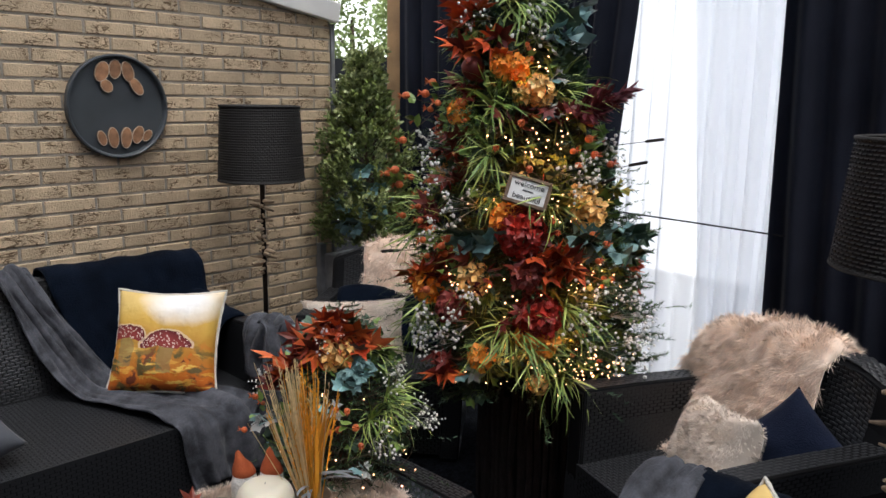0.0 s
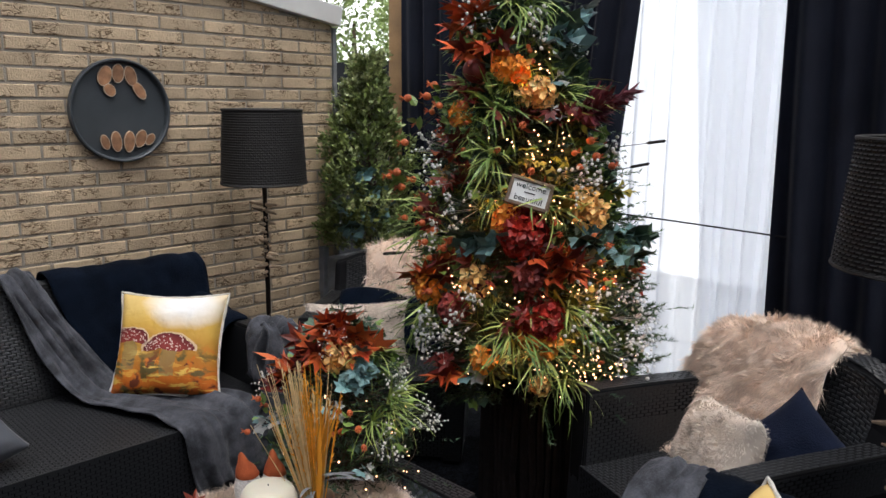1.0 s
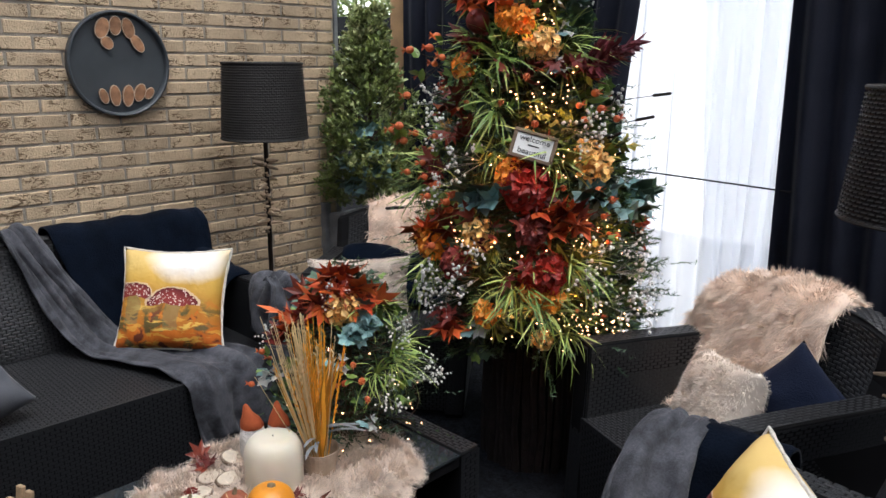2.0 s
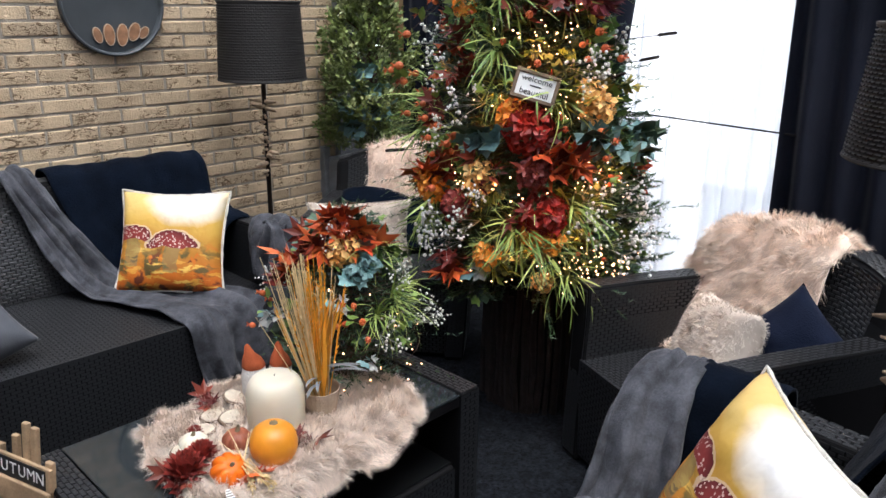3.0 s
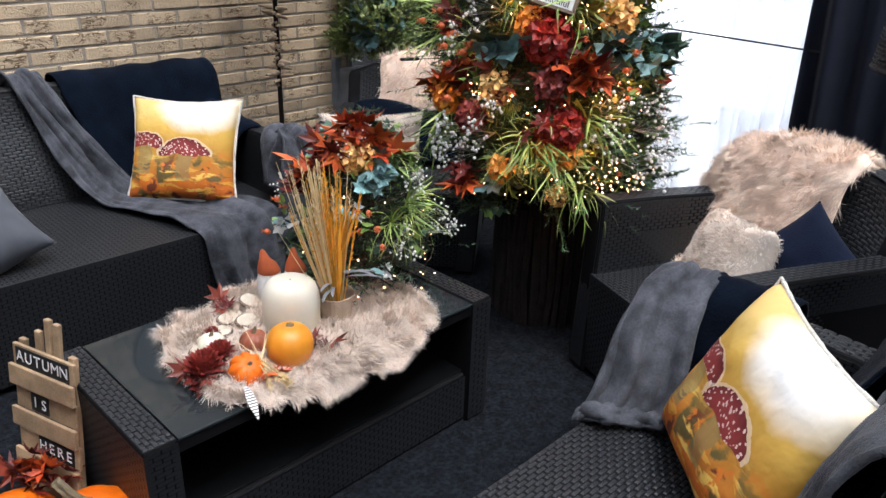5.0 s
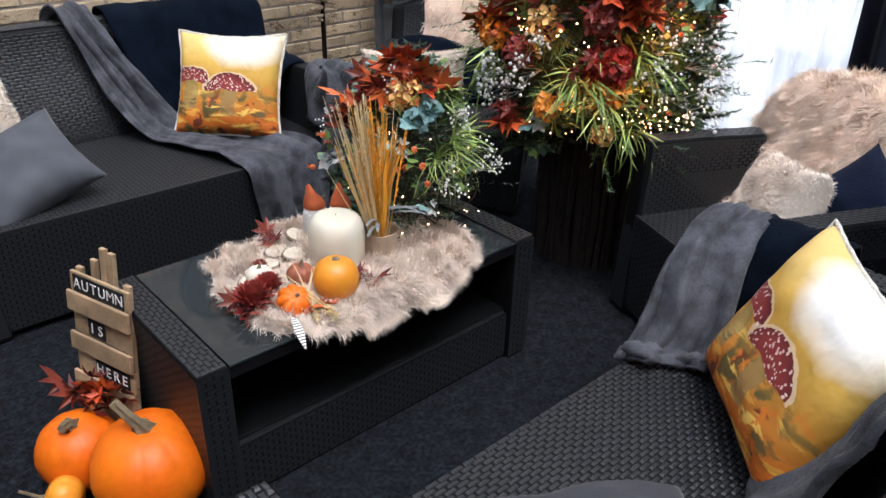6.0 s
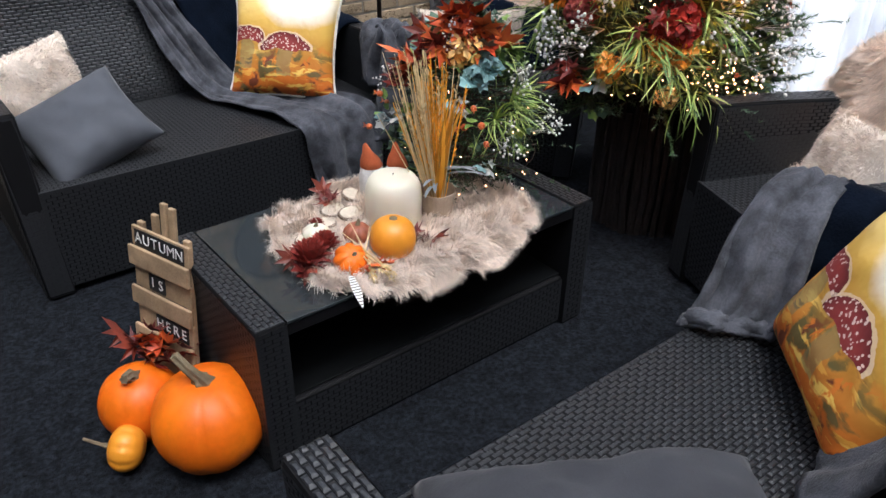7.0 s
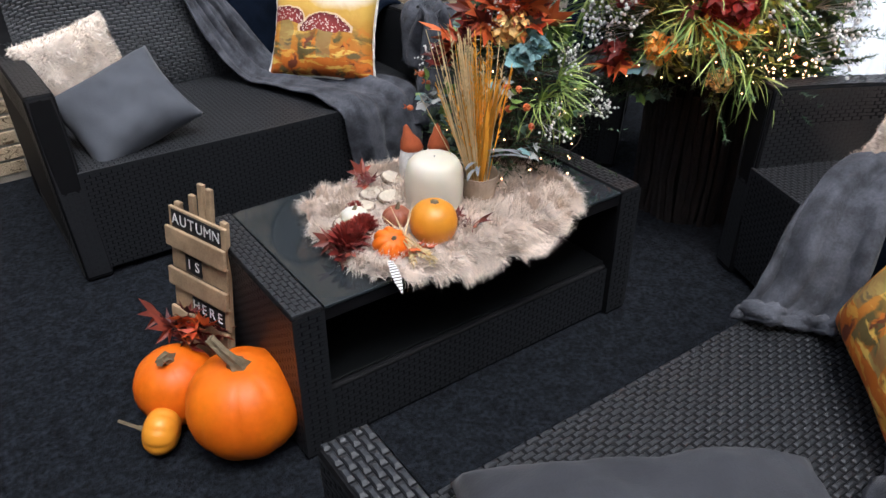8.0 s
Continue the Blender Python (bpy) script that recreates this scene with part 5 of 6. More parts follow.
def throw(name, sheets, mat, label, seed, group="throws", thick=0.008, fold=0.008):
    """A draped blanket: sheets (fn, nu, nv) with soft folds and thickness, one mesh."""
    bm = bmesh.new()
    for fn, nu, nv in sheets:
        def folded(u, v, fn=fn):
            e = 1e-3
            p = Vector(fn(u, v))
            n = (Vector(fn(u + e, v)) - p).cross(Vector(fn(u, v + e)) - p)
            n = n.normalized() if n.length > 1e-12 else Vector((0, 0, 1))
            q = u + 0.16 * noise3(v * 4, seed, 1) + 0.05 * noise3(v * 11, u * 3, 6)
            k = noise3(q * 4.6 + seed, v * 1.8, seed) + 0.55 * noise3(q * 9 + seed, v * 3.5, 4) + 0.25 * noise3(u * 11, v * 14, seed + 2) + 0.13 * noise3(q * 26, v * 17, seed + 5)
            return p + n * fold * k
        grid(bm, folded, nu, nv)
    bmesh.ops.recalc_face_normals(bm, faces=bm.faces)
    ob = solid(name, bm, mat, label, "blanket", group=group, smooth=True)
    mod = ob.modifiers.new("thickness", "SOLIDIFY")
    mod.thickness, mod.offset = thick, 0.0
    return ob


def along(points):
    """A smooth path through points, by share of its length."""
    pts = [Vector(p) for p in points]
    acc = [0.0]
    for a, b in zip(pts, pts[1:]):
        acc.append(acc[-1] + (b - a).length)

    def at(t):
        s = min(max(t, 0.0), 1.0) * acc[-1]
        k = max(0, min(len(pts) - 2, next((i for i in range(len(pts) - 1) if acc[i + 1] >= s), len(pts) - 2)))
        f = (s - acc[k]) / max(1e-9, acc[k + 1] - acc[k])
        p0, p1, p2, p3 = pts[max(k - 1, 0)], pts[k], pts[k + 1], pts[min(k + 2, len(pts) - 1)]
        lin = p1.lerp(p2, f)
        cr = 0.5 * ((2 * p1) + (p2 - p0) * f + (2 * p0 - 5 * p1 + 4 * p2 - p3) * f * f + (3 * p1 - p0 - 3 * p2 + p3) * f ** 3)
        return lin.lerp(cr, 0.6)

    return at


def strip(points, widths):
    """A sheet that follows points, with a width vector at each; u across, v along."""
    c, w = along(points), along(widths)
    n = len(points) - 1
    ws = [Vector(x) for x in widths]

    def wide(v):
        k = min(int(v * n), n - 1)
        return ws[k].lerp(ws[k + 1], v * n - k)

    return lambda u, v: c(v) + wide(v) * (u - 0.5)


# print of two red toadstools in autumn grass
def toadstool_print(w, h):
    mat = bpy.data.materials.new("toadstool_print")
    mat.use_nodes = True
    n, l = mat.node_tree.nodes, mat.node_tree.links
    b = n["Principled BSDF"]
    b.inputs["Roughness"].default_value = 0.75
    co = n.new("ShaderNodeTexCoord").outputs["Object"]
    wob = n.new("ShaderNodeTexNoise")
    wob.inputs["Scale"].default_value, wob.inputs["Detail"].default_value = 16.0, 3.0
    l.new(co, wob.inputs["Vector"])
    bent = n.new("ShaderNodeMapping")
    bent.inputs["Location"].default_value, bent.inputs["Scale"].default_value = (-0.022, 0, -0.022), (0.044, 0, 0.044)
    l.new(wob.outputs["Color"], bent.inputs["Vector"])
    shift = n.new("ShaderNodeVectorMath")
    l.new(co, shift.inputs[0])
    l.new(bent.outputs[0], shift.inputs[1])
    flat, co = co, shift.outputs[0]
    xyz = n.new("ShaderNodeSeparateXYZ")
    l.new(co, xyz.inputs[0])

    def op(kind, a, c=None):
        node = n.new("ShaderNodeMath")
        node.operation = kind
        for k, v in enumerate((a, c)):
            if v is None:
                continue
            if isinstance(v, (int, float)):
                node.inputs[k].default_value = v
            else:
                l.new(v, node.inputs[k])
        return node.outputs[0]

    def tex(scale, sx=1.0, sz=1.0, detail=4.0):
        mp = n.new("ShaderNodeMapping")
        mp.inputs["Scale"].default_value = (sx, 0.0, sz)
        l.new(co, mp.inputs["Vector"])
        t = n.new("ShaderNodeTexNoise")
        t.inputs["Scale"].default_value, t.inputs["Detail"].default_value = scale, detail
        l.new(mp.outputs[0], t.inputs["Vector"])
        return t.outputs[0]

    def over(fac, a, color):
        mix = n.new("ShaderNodeMix")
        mix.data_type = "RGBA"
        l.new(fac, mix.inputs["Factor"])
        l.new(a, mix.inputs["A"])
        if isinstance(color, tuple):
            mix.inputs["B"].default_value = (*color, 1)
        else:
            l.new(color, mix.inputs["B"])
        return mix.outputs["Result"]

    def step(a, lo, hi):
        r = n.new("ShaderNodeMapRange")
        r.inputs["From Min"].default_value, r.inputs["From Max"].default_value = lo, hi
        l.new(a, r.inputs["Value"])
        return r.outputs[0]

    x, z = xyz.outputs["X"], xyz.outputs["Z"]
    rise = op("ADD", op("DIVIDE", z, h), 0.5)
    rise = op("ADD", rise, op("MULTIPLY", op("SUBTRACT", tex(9.0), 0.5), 0.22))
    ramp = n.new("ShaderNodeValToRGB")
    el = ramp.color_ramp.elements
    el[0].position, el[0].color = 0.0, (0.50, 0.085, 0.006, 1)
    el[1].position, el[1].color = 1.0, (0.66, 0.46, 0.17, 1)
    for p, c in ((0.18, (0.58, 0.15, 0.008, 1)), (0.34, (0.50, 0.19, 0.018, 1)), (0.5, (0.55, 0.28, 0.035, 1)), (0.66, (0.66, 0.40, 0.07, 1)), (0.82, (0.74, 0.52, 0.16, 1))):
        k = el.new(p)
        k.color = c
    l.new(rise, ramp.inputs[0])
    col = ramp.outputs[0]
    low = op("SUBTRACT", 1.0, step(rise, 0.36, 0.52))
    green = op("MULTIPLY", op("MULTIPLY", step(tex(11.0, 1.0, 1.4), 0.52, 0.58), low), 0.85)
    col = over(green, col, (0.055, 0.075, 0.025))
    straw = op("MULTIPLY", step(tex(11.0, 0.6, 4.0), 0.56, 0.62), low)
    col = over(straw, col, (0.78, 0.50, 0.10))
    rust = op("MULTIPLY", step(tex(15.0, 1.0, 1.5), 0.57, 0.63), low)
    col = over(rust, col, (0.15, 0.030, 0.008))
    blades = op("MULTIPLY", step(tex(26.0, 0.45, 2.2, 6.0), 0.58, 0.62), low)
    col = over(op("MULTIPLY", blades, 0.8), col, (0.70, 0.36, 0.05))
    leaf = op("MULTIPLY", step(tex(21.0, 1.6, 1.0, 6.0), 0.60, 0.64), low)
    col = over(leaf, col, (0.62, 0.17, 0.012))
    # pale sun in the upper part
    r2 = op("ADD", op("POWER", op("DIVIDE", op("SUBTRACT", x, 0.15 * w), 0.40 * w), 2.0), op("POWER", op("DIVIDE", op("SUBTRACT", z, 0.38 * h), 0.27 * h), 2.0))
    col = over(op("SUBTRACT", 1.0, step(r2, 0.10, 1.0)), col, (0.90, 0.89, 0.86))
    for cx, cz, a, c in ((-0.31, 0.01, 0.165, 0.125), (0.05, -0.055, 0.225, 0.135)):
        d = op("ADD", op("POWER", op("DIVIDE", op("SUBTRACT", x, cx * w), a * w), 2.0), op("POWER", op("DIVIDE", op("SUBTRACT", z, cz * h), c * h), 2.0))
        inside = op("LESS_THAN", d, 1.0)
        above = op("GREATER_THAN", op("SUBTRACT", z, cz * h), -0.018 * h)
        stalk = op("MULTIPLY", op("LESS_THAN", op("ABSOLUTE", op("SUBTRACT", x, cx * w)), 0.06 * w),
                   op("MULTIPLY", op("LESS_THAN", z, cz * h), op("GREATER_THAN", z, (cz - 0.24) * h)))
        col = over(op("MULTIPLY", stalk, 0.55), col, (0.16, 0.17, 0.08))
        cap = op("MULTIPLY", inside, above)
        vor = n.new("ShaderNodeTexVoronoi")
        vor.inputs["Scale"].default_value = 95.0
        l.new(co, vor.inputs["Vector"])
        red = n.new("ShaderNodeMix")
        red.data_type = "RGBA"
        red.inputs["A"].default_value, red.inputs["B"].default_value = (0.26, 0.028, 0.026, 1), (0.12, 0.010, 0.012, 1)
        l.new(step(d, 0.3, 1.0), red.inputs["Factor"])
        spotted = over(op("LESS_THAN", vor.outputs["Distance"], 0.33), red.outputs["Result"], (0.72, 0.52, 0.46))
        rim = op("MULTIPLY", op("LESS_THAN", d, 1.22), above)
        col = over(op("MULTIPLY", rim, 0.55), col, (0.80, 0.66, 0.50))
        col = over(cap, col, spotted)
    l.new(col, b.inputs["Base Color"])
    weave_t = n.new("ShaderNodeTexNoise")
    weave_t.inputs["Scale"].default_value = 18.0
    l.new(co, weave_t.inputs["Vector"])
    bp = n.new("ShaderNodeBump")
    bp.inputs["Strength"].default_value, bp.inputs["Distance"].default_value = 0.35, 0.02
    l.new(weave_t.outputs[0], bp.inputs["Height"])
    l.new(bp.outputs[0], b.inputs["Normal"])
    return mat


PRINT = toadstool_print(0.43, 0.43)
SHERPA = material("white_sherpa", (0.74, 0.70, 0.62), 0.95, vary=0.15, scale=60, bump=0.8, bump_scale=160, sheen=0.4)

# --- wall sofa: navy plush over the back, grey fleece, cushions
throw("blanket", [(strip([(0.335, -0.105, 0.50), (0.335, -0.12, 0.80), (0.335, -0.19, 0.838), (0.335, -0.268, 0.80), (0.345, -0.35, 0.60), (0.36, -0.41, 0.41), (0.36, -0.52, 0.395)],
                         [(0.66, -0.023, 0), (0.66, -0.023, 0), (0.66, -0.023, 0), (0.66, -0.023, 0), (0.60, -0.02, 0), (0.5, 0, 0), (0.42, 0, 0)]), 30, 40),
                  (strip([(0.43, -0.42, 0.45), (0.50, -0.42, 0.60), (0.56, -0.42, 0.655), (0.63, -0.42, 0.655), (0.685, -0.42, 0.60), (0.685, -0.42, 0.35)],
                         [(0, 0.46, 0.08), (0, 0.46, 0.08), (0, 0.46, 0.08), (0, 0.46, 0.08), (0, 0.46, 0.05), (0, 0.46, 0)]), 20, 24)],
      NAVY_PLUSH, "dark navy plush blanket over the sofa back", 3, fold=0.012)
throw("blanket", [(strip([(-0.125, -0.095, 0.66), (-0.12, -0.105, 0.81), (-0.105, -0.18, 0.848), (-0.09, -0.265, 0.79), (-0.035, -0.345, 0.62), (0.03, -0.41, 0.48), (0.085, -0.48, 0.41), (0.17, -0.66, 0.405), (0.25, -0.84, 0.402),
                          (0.295, -0.965, 0.395), (0.305, -1.015, 0.35), (0.32, -1.022, 0.13)],
                         [(0.13, 0, 0), (0.13, 0, 0), (0.13, 0, 0), (0.14, 0, 0), (0.16, 0, 0.04), (0.18, 0.05, 0.04), (0.20, 0.12, 0.02), (0.20, 0.22, 0.0), (0.27, 0.20, 0), (0.33, 0.02, 0), (0.32, -0.01, 0), (0.28, 0, 0)]), 54, 120),
                  (strip([(0.515, -0.90, 0.44), (0.528, -0.90, 0.60), (0.555, -0.90, 0.655), (0.60, -0.90, 0.665), (0.65, -0.90, 0.63), (0.665, -0.90, 0.42)],
                         [(0.0, -0.17, 0), (0, -0.19, 0), (0, -0.21, 0), (0, -0.21, 0), (0, -0.21, 0), (0, -0.2, 0)]), 20, 30),
                  (strip([(0.57, -0.95, 0.675), (0.565, -1.005, 0.655), (0.55, -1.03, 0.56), (0.54, -1.035, 0.42), (0.53, -1.036, 0.26)], [(0.13, 0, 0), (0.16, 0, 0), (0.19, 0, 0), (0.21, 0, 0), (0.22, 0, 0)]), 24, 24)],
      GREY_PLAID, "soft grey fleece throw trailing over seat and arm", 7, fold=0.030)
cushion(pose(0.292, -0.64, 0.575, -27, 0, -48), 0.43, 0.42, 0.15, PRINT, "autumn cushion printed with two red toadstools", 2, "toadstool cushions", SHERPA)
cushion(pose(-0.60, -0.47, 0.565, -14, -10, 12), 0.34, 0.23, 0.12, FUR_CREAM, "fluffy cream cushion leaning on the sofa arm", 5, fur=0.016, fur_mat=FUR_CREAM)
cushion(pose(-0.535, -0.77, 0.472, -52, -18, 4), 0.385, 0.32, 0.14, GREY_VELVET, "slate grey velvet cushion on the sofa seat", 8, soft=2.4)

# --- near sofa
throw("blanket", [(strip([(0.235, -2.655, 0.392), (0.262, -2.66, 0.405), (0.285, -2.665, 0.44), (0.325, -2.665, 0.53), (0.385, -2.655, 0.615), (0.455, -2.65, 0.66), (0.53, -2.65, 0.675), (0.60, -2.65, 0.65), (0.64, -2.66, 0.52), (0.65, -2.67, 0.30)],
                         [(0.10, -0.17, 0), (0.09, -0.17, 0), (0.07, -0.16, 0), (0.06, -0.15, 0), (0.05, -0.14, 0), (0.04, -0.13, 0), (0.03, -0.13, 0), (0, -0.14, 0), (0, -0.14, 0), (0, -0.14, 0)]), 26, 50),
                  (strip([(0.225, -2.66, 0.388), (0.25, -2.665, 0.412), (0.285, -2.67, 0.395)], [(0.11, -0.17, 0), (0.11, -0.17, 0), (0.11, -0.17, 0)]), 26, 14)],
      GREY_PLAID, "thick grey fleece throw over the sofa arm", 17, fold=0.026, thick=0.014)
throw("blanket", [(strip([(0.40, -2.80, 0.42), (0.43, -2.80, 0.52), (0.475, -2.80, 0.63), (0.54, -2.80, 0.676), (0.61, -2.80, 0.655), (0.64, -2.80, 0.55), (0.65, -2.80, 0.35)], [(0, -0.20, 0)] * 7), 24, 30),
                  (strip([(0.42, -3.02, 0.45), (0.42, -3.08, 0.64), (0.42, -3.16, 0.80), (0.42, -3.24, 0.835), (0.42, -3.33, 0.80), (0.42, -3.35, 0.5)], [(0.42, 0, 0)] * 6), 24, 30)],
      NAVY_PLUSH, "dark navy knitted plush blanket over arm and back", 23, fold=0.01)
throw("blanket", [(strip([(0.02, -3.00, 0.395), (0.03, -3.08, 0.50), (0.04, -3.14, 0.66), (0.05, -3.19, 0.80), (0.05, -3.245, 0.845), (0.05, -3.33, 0.81), (0.05, -3.35, 0.55)], [(0.36, 0, 0)] * 7), 26, 36)],
      GREY_PLAID, "grey fleece throw bunched over the sofa back", 29, fold=0.03, thick=0.014)
A, B, D = Vector((0.300, -2.730, 0.38)), Vector((0.405, -2.880, 0.745)), Vector((0.0, -3.055, 0.38))
px, pz = (D - A).normalized(), (B - A).normalized()
py = pz.cross(px).normalized()
px = py.cross(pz)
lay = Matrix((px, py, pz)).transposed().to_4x4()
lay.translation = A + (B - A) * 0.5 + (D - A) * 0.5 + Vector((0, 0, 0.01))
cushion(lay, 0.45, 0.42, 0.17, PRINT, "autumn toadstool cushion turned sideways against the arm", 12, "toadstool cushions", SHERPA)
cushion(pose(-0.475, -2.905, 0.455, -76, 3, 144), 0.60, 0.43, 0.165, DARK_VELVET, "charcoal grey velvet cushion lying on the woven seat", 14, soft=2.0)

# --- armchair by the curtain
CH1 = pose(0.775, -2.40, 0, 0, 0, -114)


def chair_fur(m, prof, x0, x1, name, label, seed, count, wave, droop=0.0):
    top = empty_thing(name, m, label, "fur throw", "sheepskins")
    path = along(prof)

    def fn(u, v):
        p = path(v)
        a = x0 + (x1 - x0) * u + wave * math.sin(5 * v + seed) * (u - 0.5) * 2
        p = Vector((a, p.y, p.z))
        p.z += -droop * (1 - u) ** 2 - 0.035 * (2 * u - 1) ** 4 - 0.03 * (2 * u - 1) ** 2 * smoothstep(0.25, 0.7, v) + 0.012 * noise3(u * 6, v * 6, seed)
        p.y += 0.012 * noise3(u * 5 + 3, v * 5, seed)
        return p

    bm = bmesh.new()
    grid(bm, fn, 24, 30)
    hide = part("hide", bm, FUR_ROSE, top, smooth=True)
    md = hide.modifiers.new("thickness", "SOLIDIFY")
    md.thickness = 0.008
    fur_on(lambda u, v: fn(1 - u, v), count, 0.048, FUR_ROSE, hide, "pile_coat", seed, (0, -0.10, -0.50), 0.65, 0.0011, edge=0.1)
    return top


chair_fur(CH1, [(0, 0.735, 0.55), (0, 0.735, 0.80), (0, 0.66, 0.845), (0, 0.575, 0.81), (0, 0.52, 0.68), (0, 0.47, 0.55), (0, 0.42, 0.43), (0, 0.34, 0.40)], -0.42, 0.165, "sheepskin", "long-haired rose beige sheepskin over the armchair back", 3, 46000, 0.03, 0.075)
cushion(CH1 @ pose(0.045, 0.27, 0.525, -22, -10, -20), 0.35, 0.27, 0.16, FUR_CREAM, "fluffy beige cushion propped in the armchair", 21, fur=0.013, fur_mat=FUR_CREAM)
cushion(CH1 @ pose(0.185, 0.43, 0.555, -28, 38, 10), 0.27, 0.25, 0.13, NAVY, "navy blue fabric cushion behind the fluffy one", 25, soft=1.4)

# --- corner armchair
CH2 = pose(0.98, -1.12, 0, 0, 0, -53)
chair_fur(CH2, [(0, 0.735, 0.60), (0, 0.735, 0.80), (0, 0.66, 0.845), (0, 0.575, 0.81), (0, 0.53, 0.70), (0, 0.48, 0.55), (0, 0.44, 0.42)], -0.20, 0.30, "sheepskin", "long-haired rose beige sheepskin over the corner chair back", 8, 15000, 0.03)
cushion(CH2 @ pose(-0.14, 0.16, 0.512, -20, -2, 8), 0.46, 0.30, 0.14, FUR_CREAM, "cream fleece cushion in the corner armchair", 31, fur=0.009, fur_mat=FUR_CREAM)
throw("blanket", [(lambda u, v: CH2 @ Vector((-0.28 + 0.5 * u, 0.34 + 0.16 * v, 0.42 + 0.20 * smoothstep(0, 0.9, v) + 0.02 * math.sin(6 * u)), ), 20, 14)],
      NAVY_PLUSH, "folded navy blanket behind the cream cushion", 37, fold=0.008, thick=0.02)

# ---------------------------------------------------------------- on the coffee table
TZ = 0.418
rug = empty_thing("table_fur", pose(-0.072, -1.84, TZ), "beige long-haired fur runner spread over the glass table", "fur throw", "sheepskins")


def rug_fn(u, v):
    a = 2 * math.pi * u
    c, s = math.cos(a), math.sin(a)
    k = (abs(c) ** 2.6 + abs(s) ** 2.6) ** (-1 / 2.6)
    rim = 1 + 0.03 * math.sin(3 * a + 1) + 0.03 * math.sin(5 * a + 2.2) + 0.02 * math.sin(9 * a)
    x, y = 0.338 * k * c * rim * v, 0.262 * k * s * rim * v - 0.02 * c * v - 0.06 * c * c * v * v
    z = 0.012 + 0.006 * noise3(x, y, 1, 14) - 0.008 * smoothstep(0.8, 1.0, v)
    over = max(0.0, -0.222 - y)
    z -= 0.9 * over
    return (x, y + 0.55 * over, z)


bm = bmesh.new()
ring = [[bm.verts.new(rug_fn(i / 60, j / 14)) for i in range(60)] for j in range(1, 15)]
mid = bm.verts.new(rug_fn(0, 0))
for i in range(60):
    bm.faces.new((mid, ring[0][i], ring[0][(i + 1) % 60]))
    for j in range(13):
        bm.faces.new((ring[j][i], ring[j + 1][i], ring[j + 1][(i + 1) % 60], ring[j][(i + 1) % 60]))
bmesh.ops.recalc_face_normals(bm, faces=bm.faces)
hide = part("hide", bm, FUR, rug, smooth=True)


def rug_hair(u, v):
    return rug_fn(1 - u, math.sqrt(v))


rnd2 = random.Random(3)
fur_on(rug_hair, 64000, 0.048, FUR, hide, "pile_coat", 3, (-0.05, -0.40, 0.0), 0.36, 0.0009, edge=0.30)

# candle
WAX = material("ivory_wax", (0.74, 0.69, 0.56), 0.45, vary=0.1, scale=8, bump=0.04, bump_scale=20)
WAX.node_tree.nodes["Principled BSDF"].inputs["Subsurface Weight"].default_value = 0.25
WAX.node_tree.nodes["Principled BSDF"].inputs["Subsurface Radius"].default_value = (0.03, 0.02, 0.01)
candle = empty_thing("candle", pose(-0.085, -1.845, TZ + 0.010), "thick ivory pillar candle with a softly rounded top", "candle")
bm = bmesh.new()
lathe(bm, [(0.0, 0.0), (0.070, 0.0), (0.074, 0.006), (0.0755, 0.070), (0.0750, 0.092), (0.0725, 0.110), (0.067, 0.125), (0.059, 0.136), (0.048, 0.142), (0.034, 0.144), (0.017, 0.143), (0.0, 0.142)], 48)
part("wax", bm, WAX, candle, smooth=True)
bm = bmesh.new()
tube(bm, [(0, 0, 0.140), (0.001, 0.0, 0.146)], 0.0012, 6)
part("wick", bm, INK, candle)

pumpkin(pose(-0.195, -1.985, TZ + 0.010, 0, 4, 10), 0.058, 0.108, "small glossy orange pumpkin on the fur", PUMPKIN_YELLOW, 8, 0.025, [(0, 0, 0.100), (0.001, 0, 0.110)], TABLE_PUMPKINS, 0.009)
pumpkin(pose(-0.305, -1.955, TZ + 0.012, 34, -6, 0), 0.044, 0.060, "ribbed mini orange pumpkin tipped forward", PUMPKIN, 8, 0.22, [(0, 0, 0.052), (0.006, 0, 0.064)], TABLE_PUMPKINS, 0.004)
pumpkin(pose(-0.225, -1.875, TZ + 0.012, 5, 0, 0), 0.037, 0.055, "dusky brown-red mini pumpkin", PUMPKIN_DUSK, 9, 0.16, [(0, 0, 0.048), (0.004, 0, 0.07)], TABLE_PUMPKINS, 0.004)
pumpkin(pose(-0.30, -1.80, TZ + 0.012, 0, 0, 0), 0.036, 0.042, "cream white mini pumpkin", WAX, 9, 0.14, [(0, 0, 0.036), (0.004, 0, 0.05)], TABLE_PUMPKINS, 0.004)

# pine-cone shaped dahlias of dark red scales
DAHLIA = foliage_mat("oxblood_scale", (0.38, 0.058, 0.042), (0.20, 0.026, 0.020))


def dahlia(m, r, seed):
    rnd, h = random.Random(seed), Heap()
    v, f = leaf_points(0.62 * r, 0.42 * r, 0.35, -0.15)
    for k in range(64):
        t = (k + 0.5) / 64
        a, up = 2.399963 * k, 1.35 - 1.5 * t
        w = Vector((math.cos(a) * math.cos(up), math.sin(a) * math.cos(up), math.sin(up)))
        h.add(v, f, aim(Vector((0, 0, 0.25 * r)) + w * r * 0.38, w + Vector((0, 0, 0.25)), 0.0))
    bv, bf = ball(0.42 * r, 5, 9)
    h.add(bv, bf, Matrix.Translation((0, 0, 0.35 * r)))
    ob = new("dried_flower", h.mesh("dried_flower", [DAHLIA]))
    ob.matrix_world = m
    return tagged(ob, "dark red dried dahlia-like cone flower on the fur", "flower", "dried flowers")


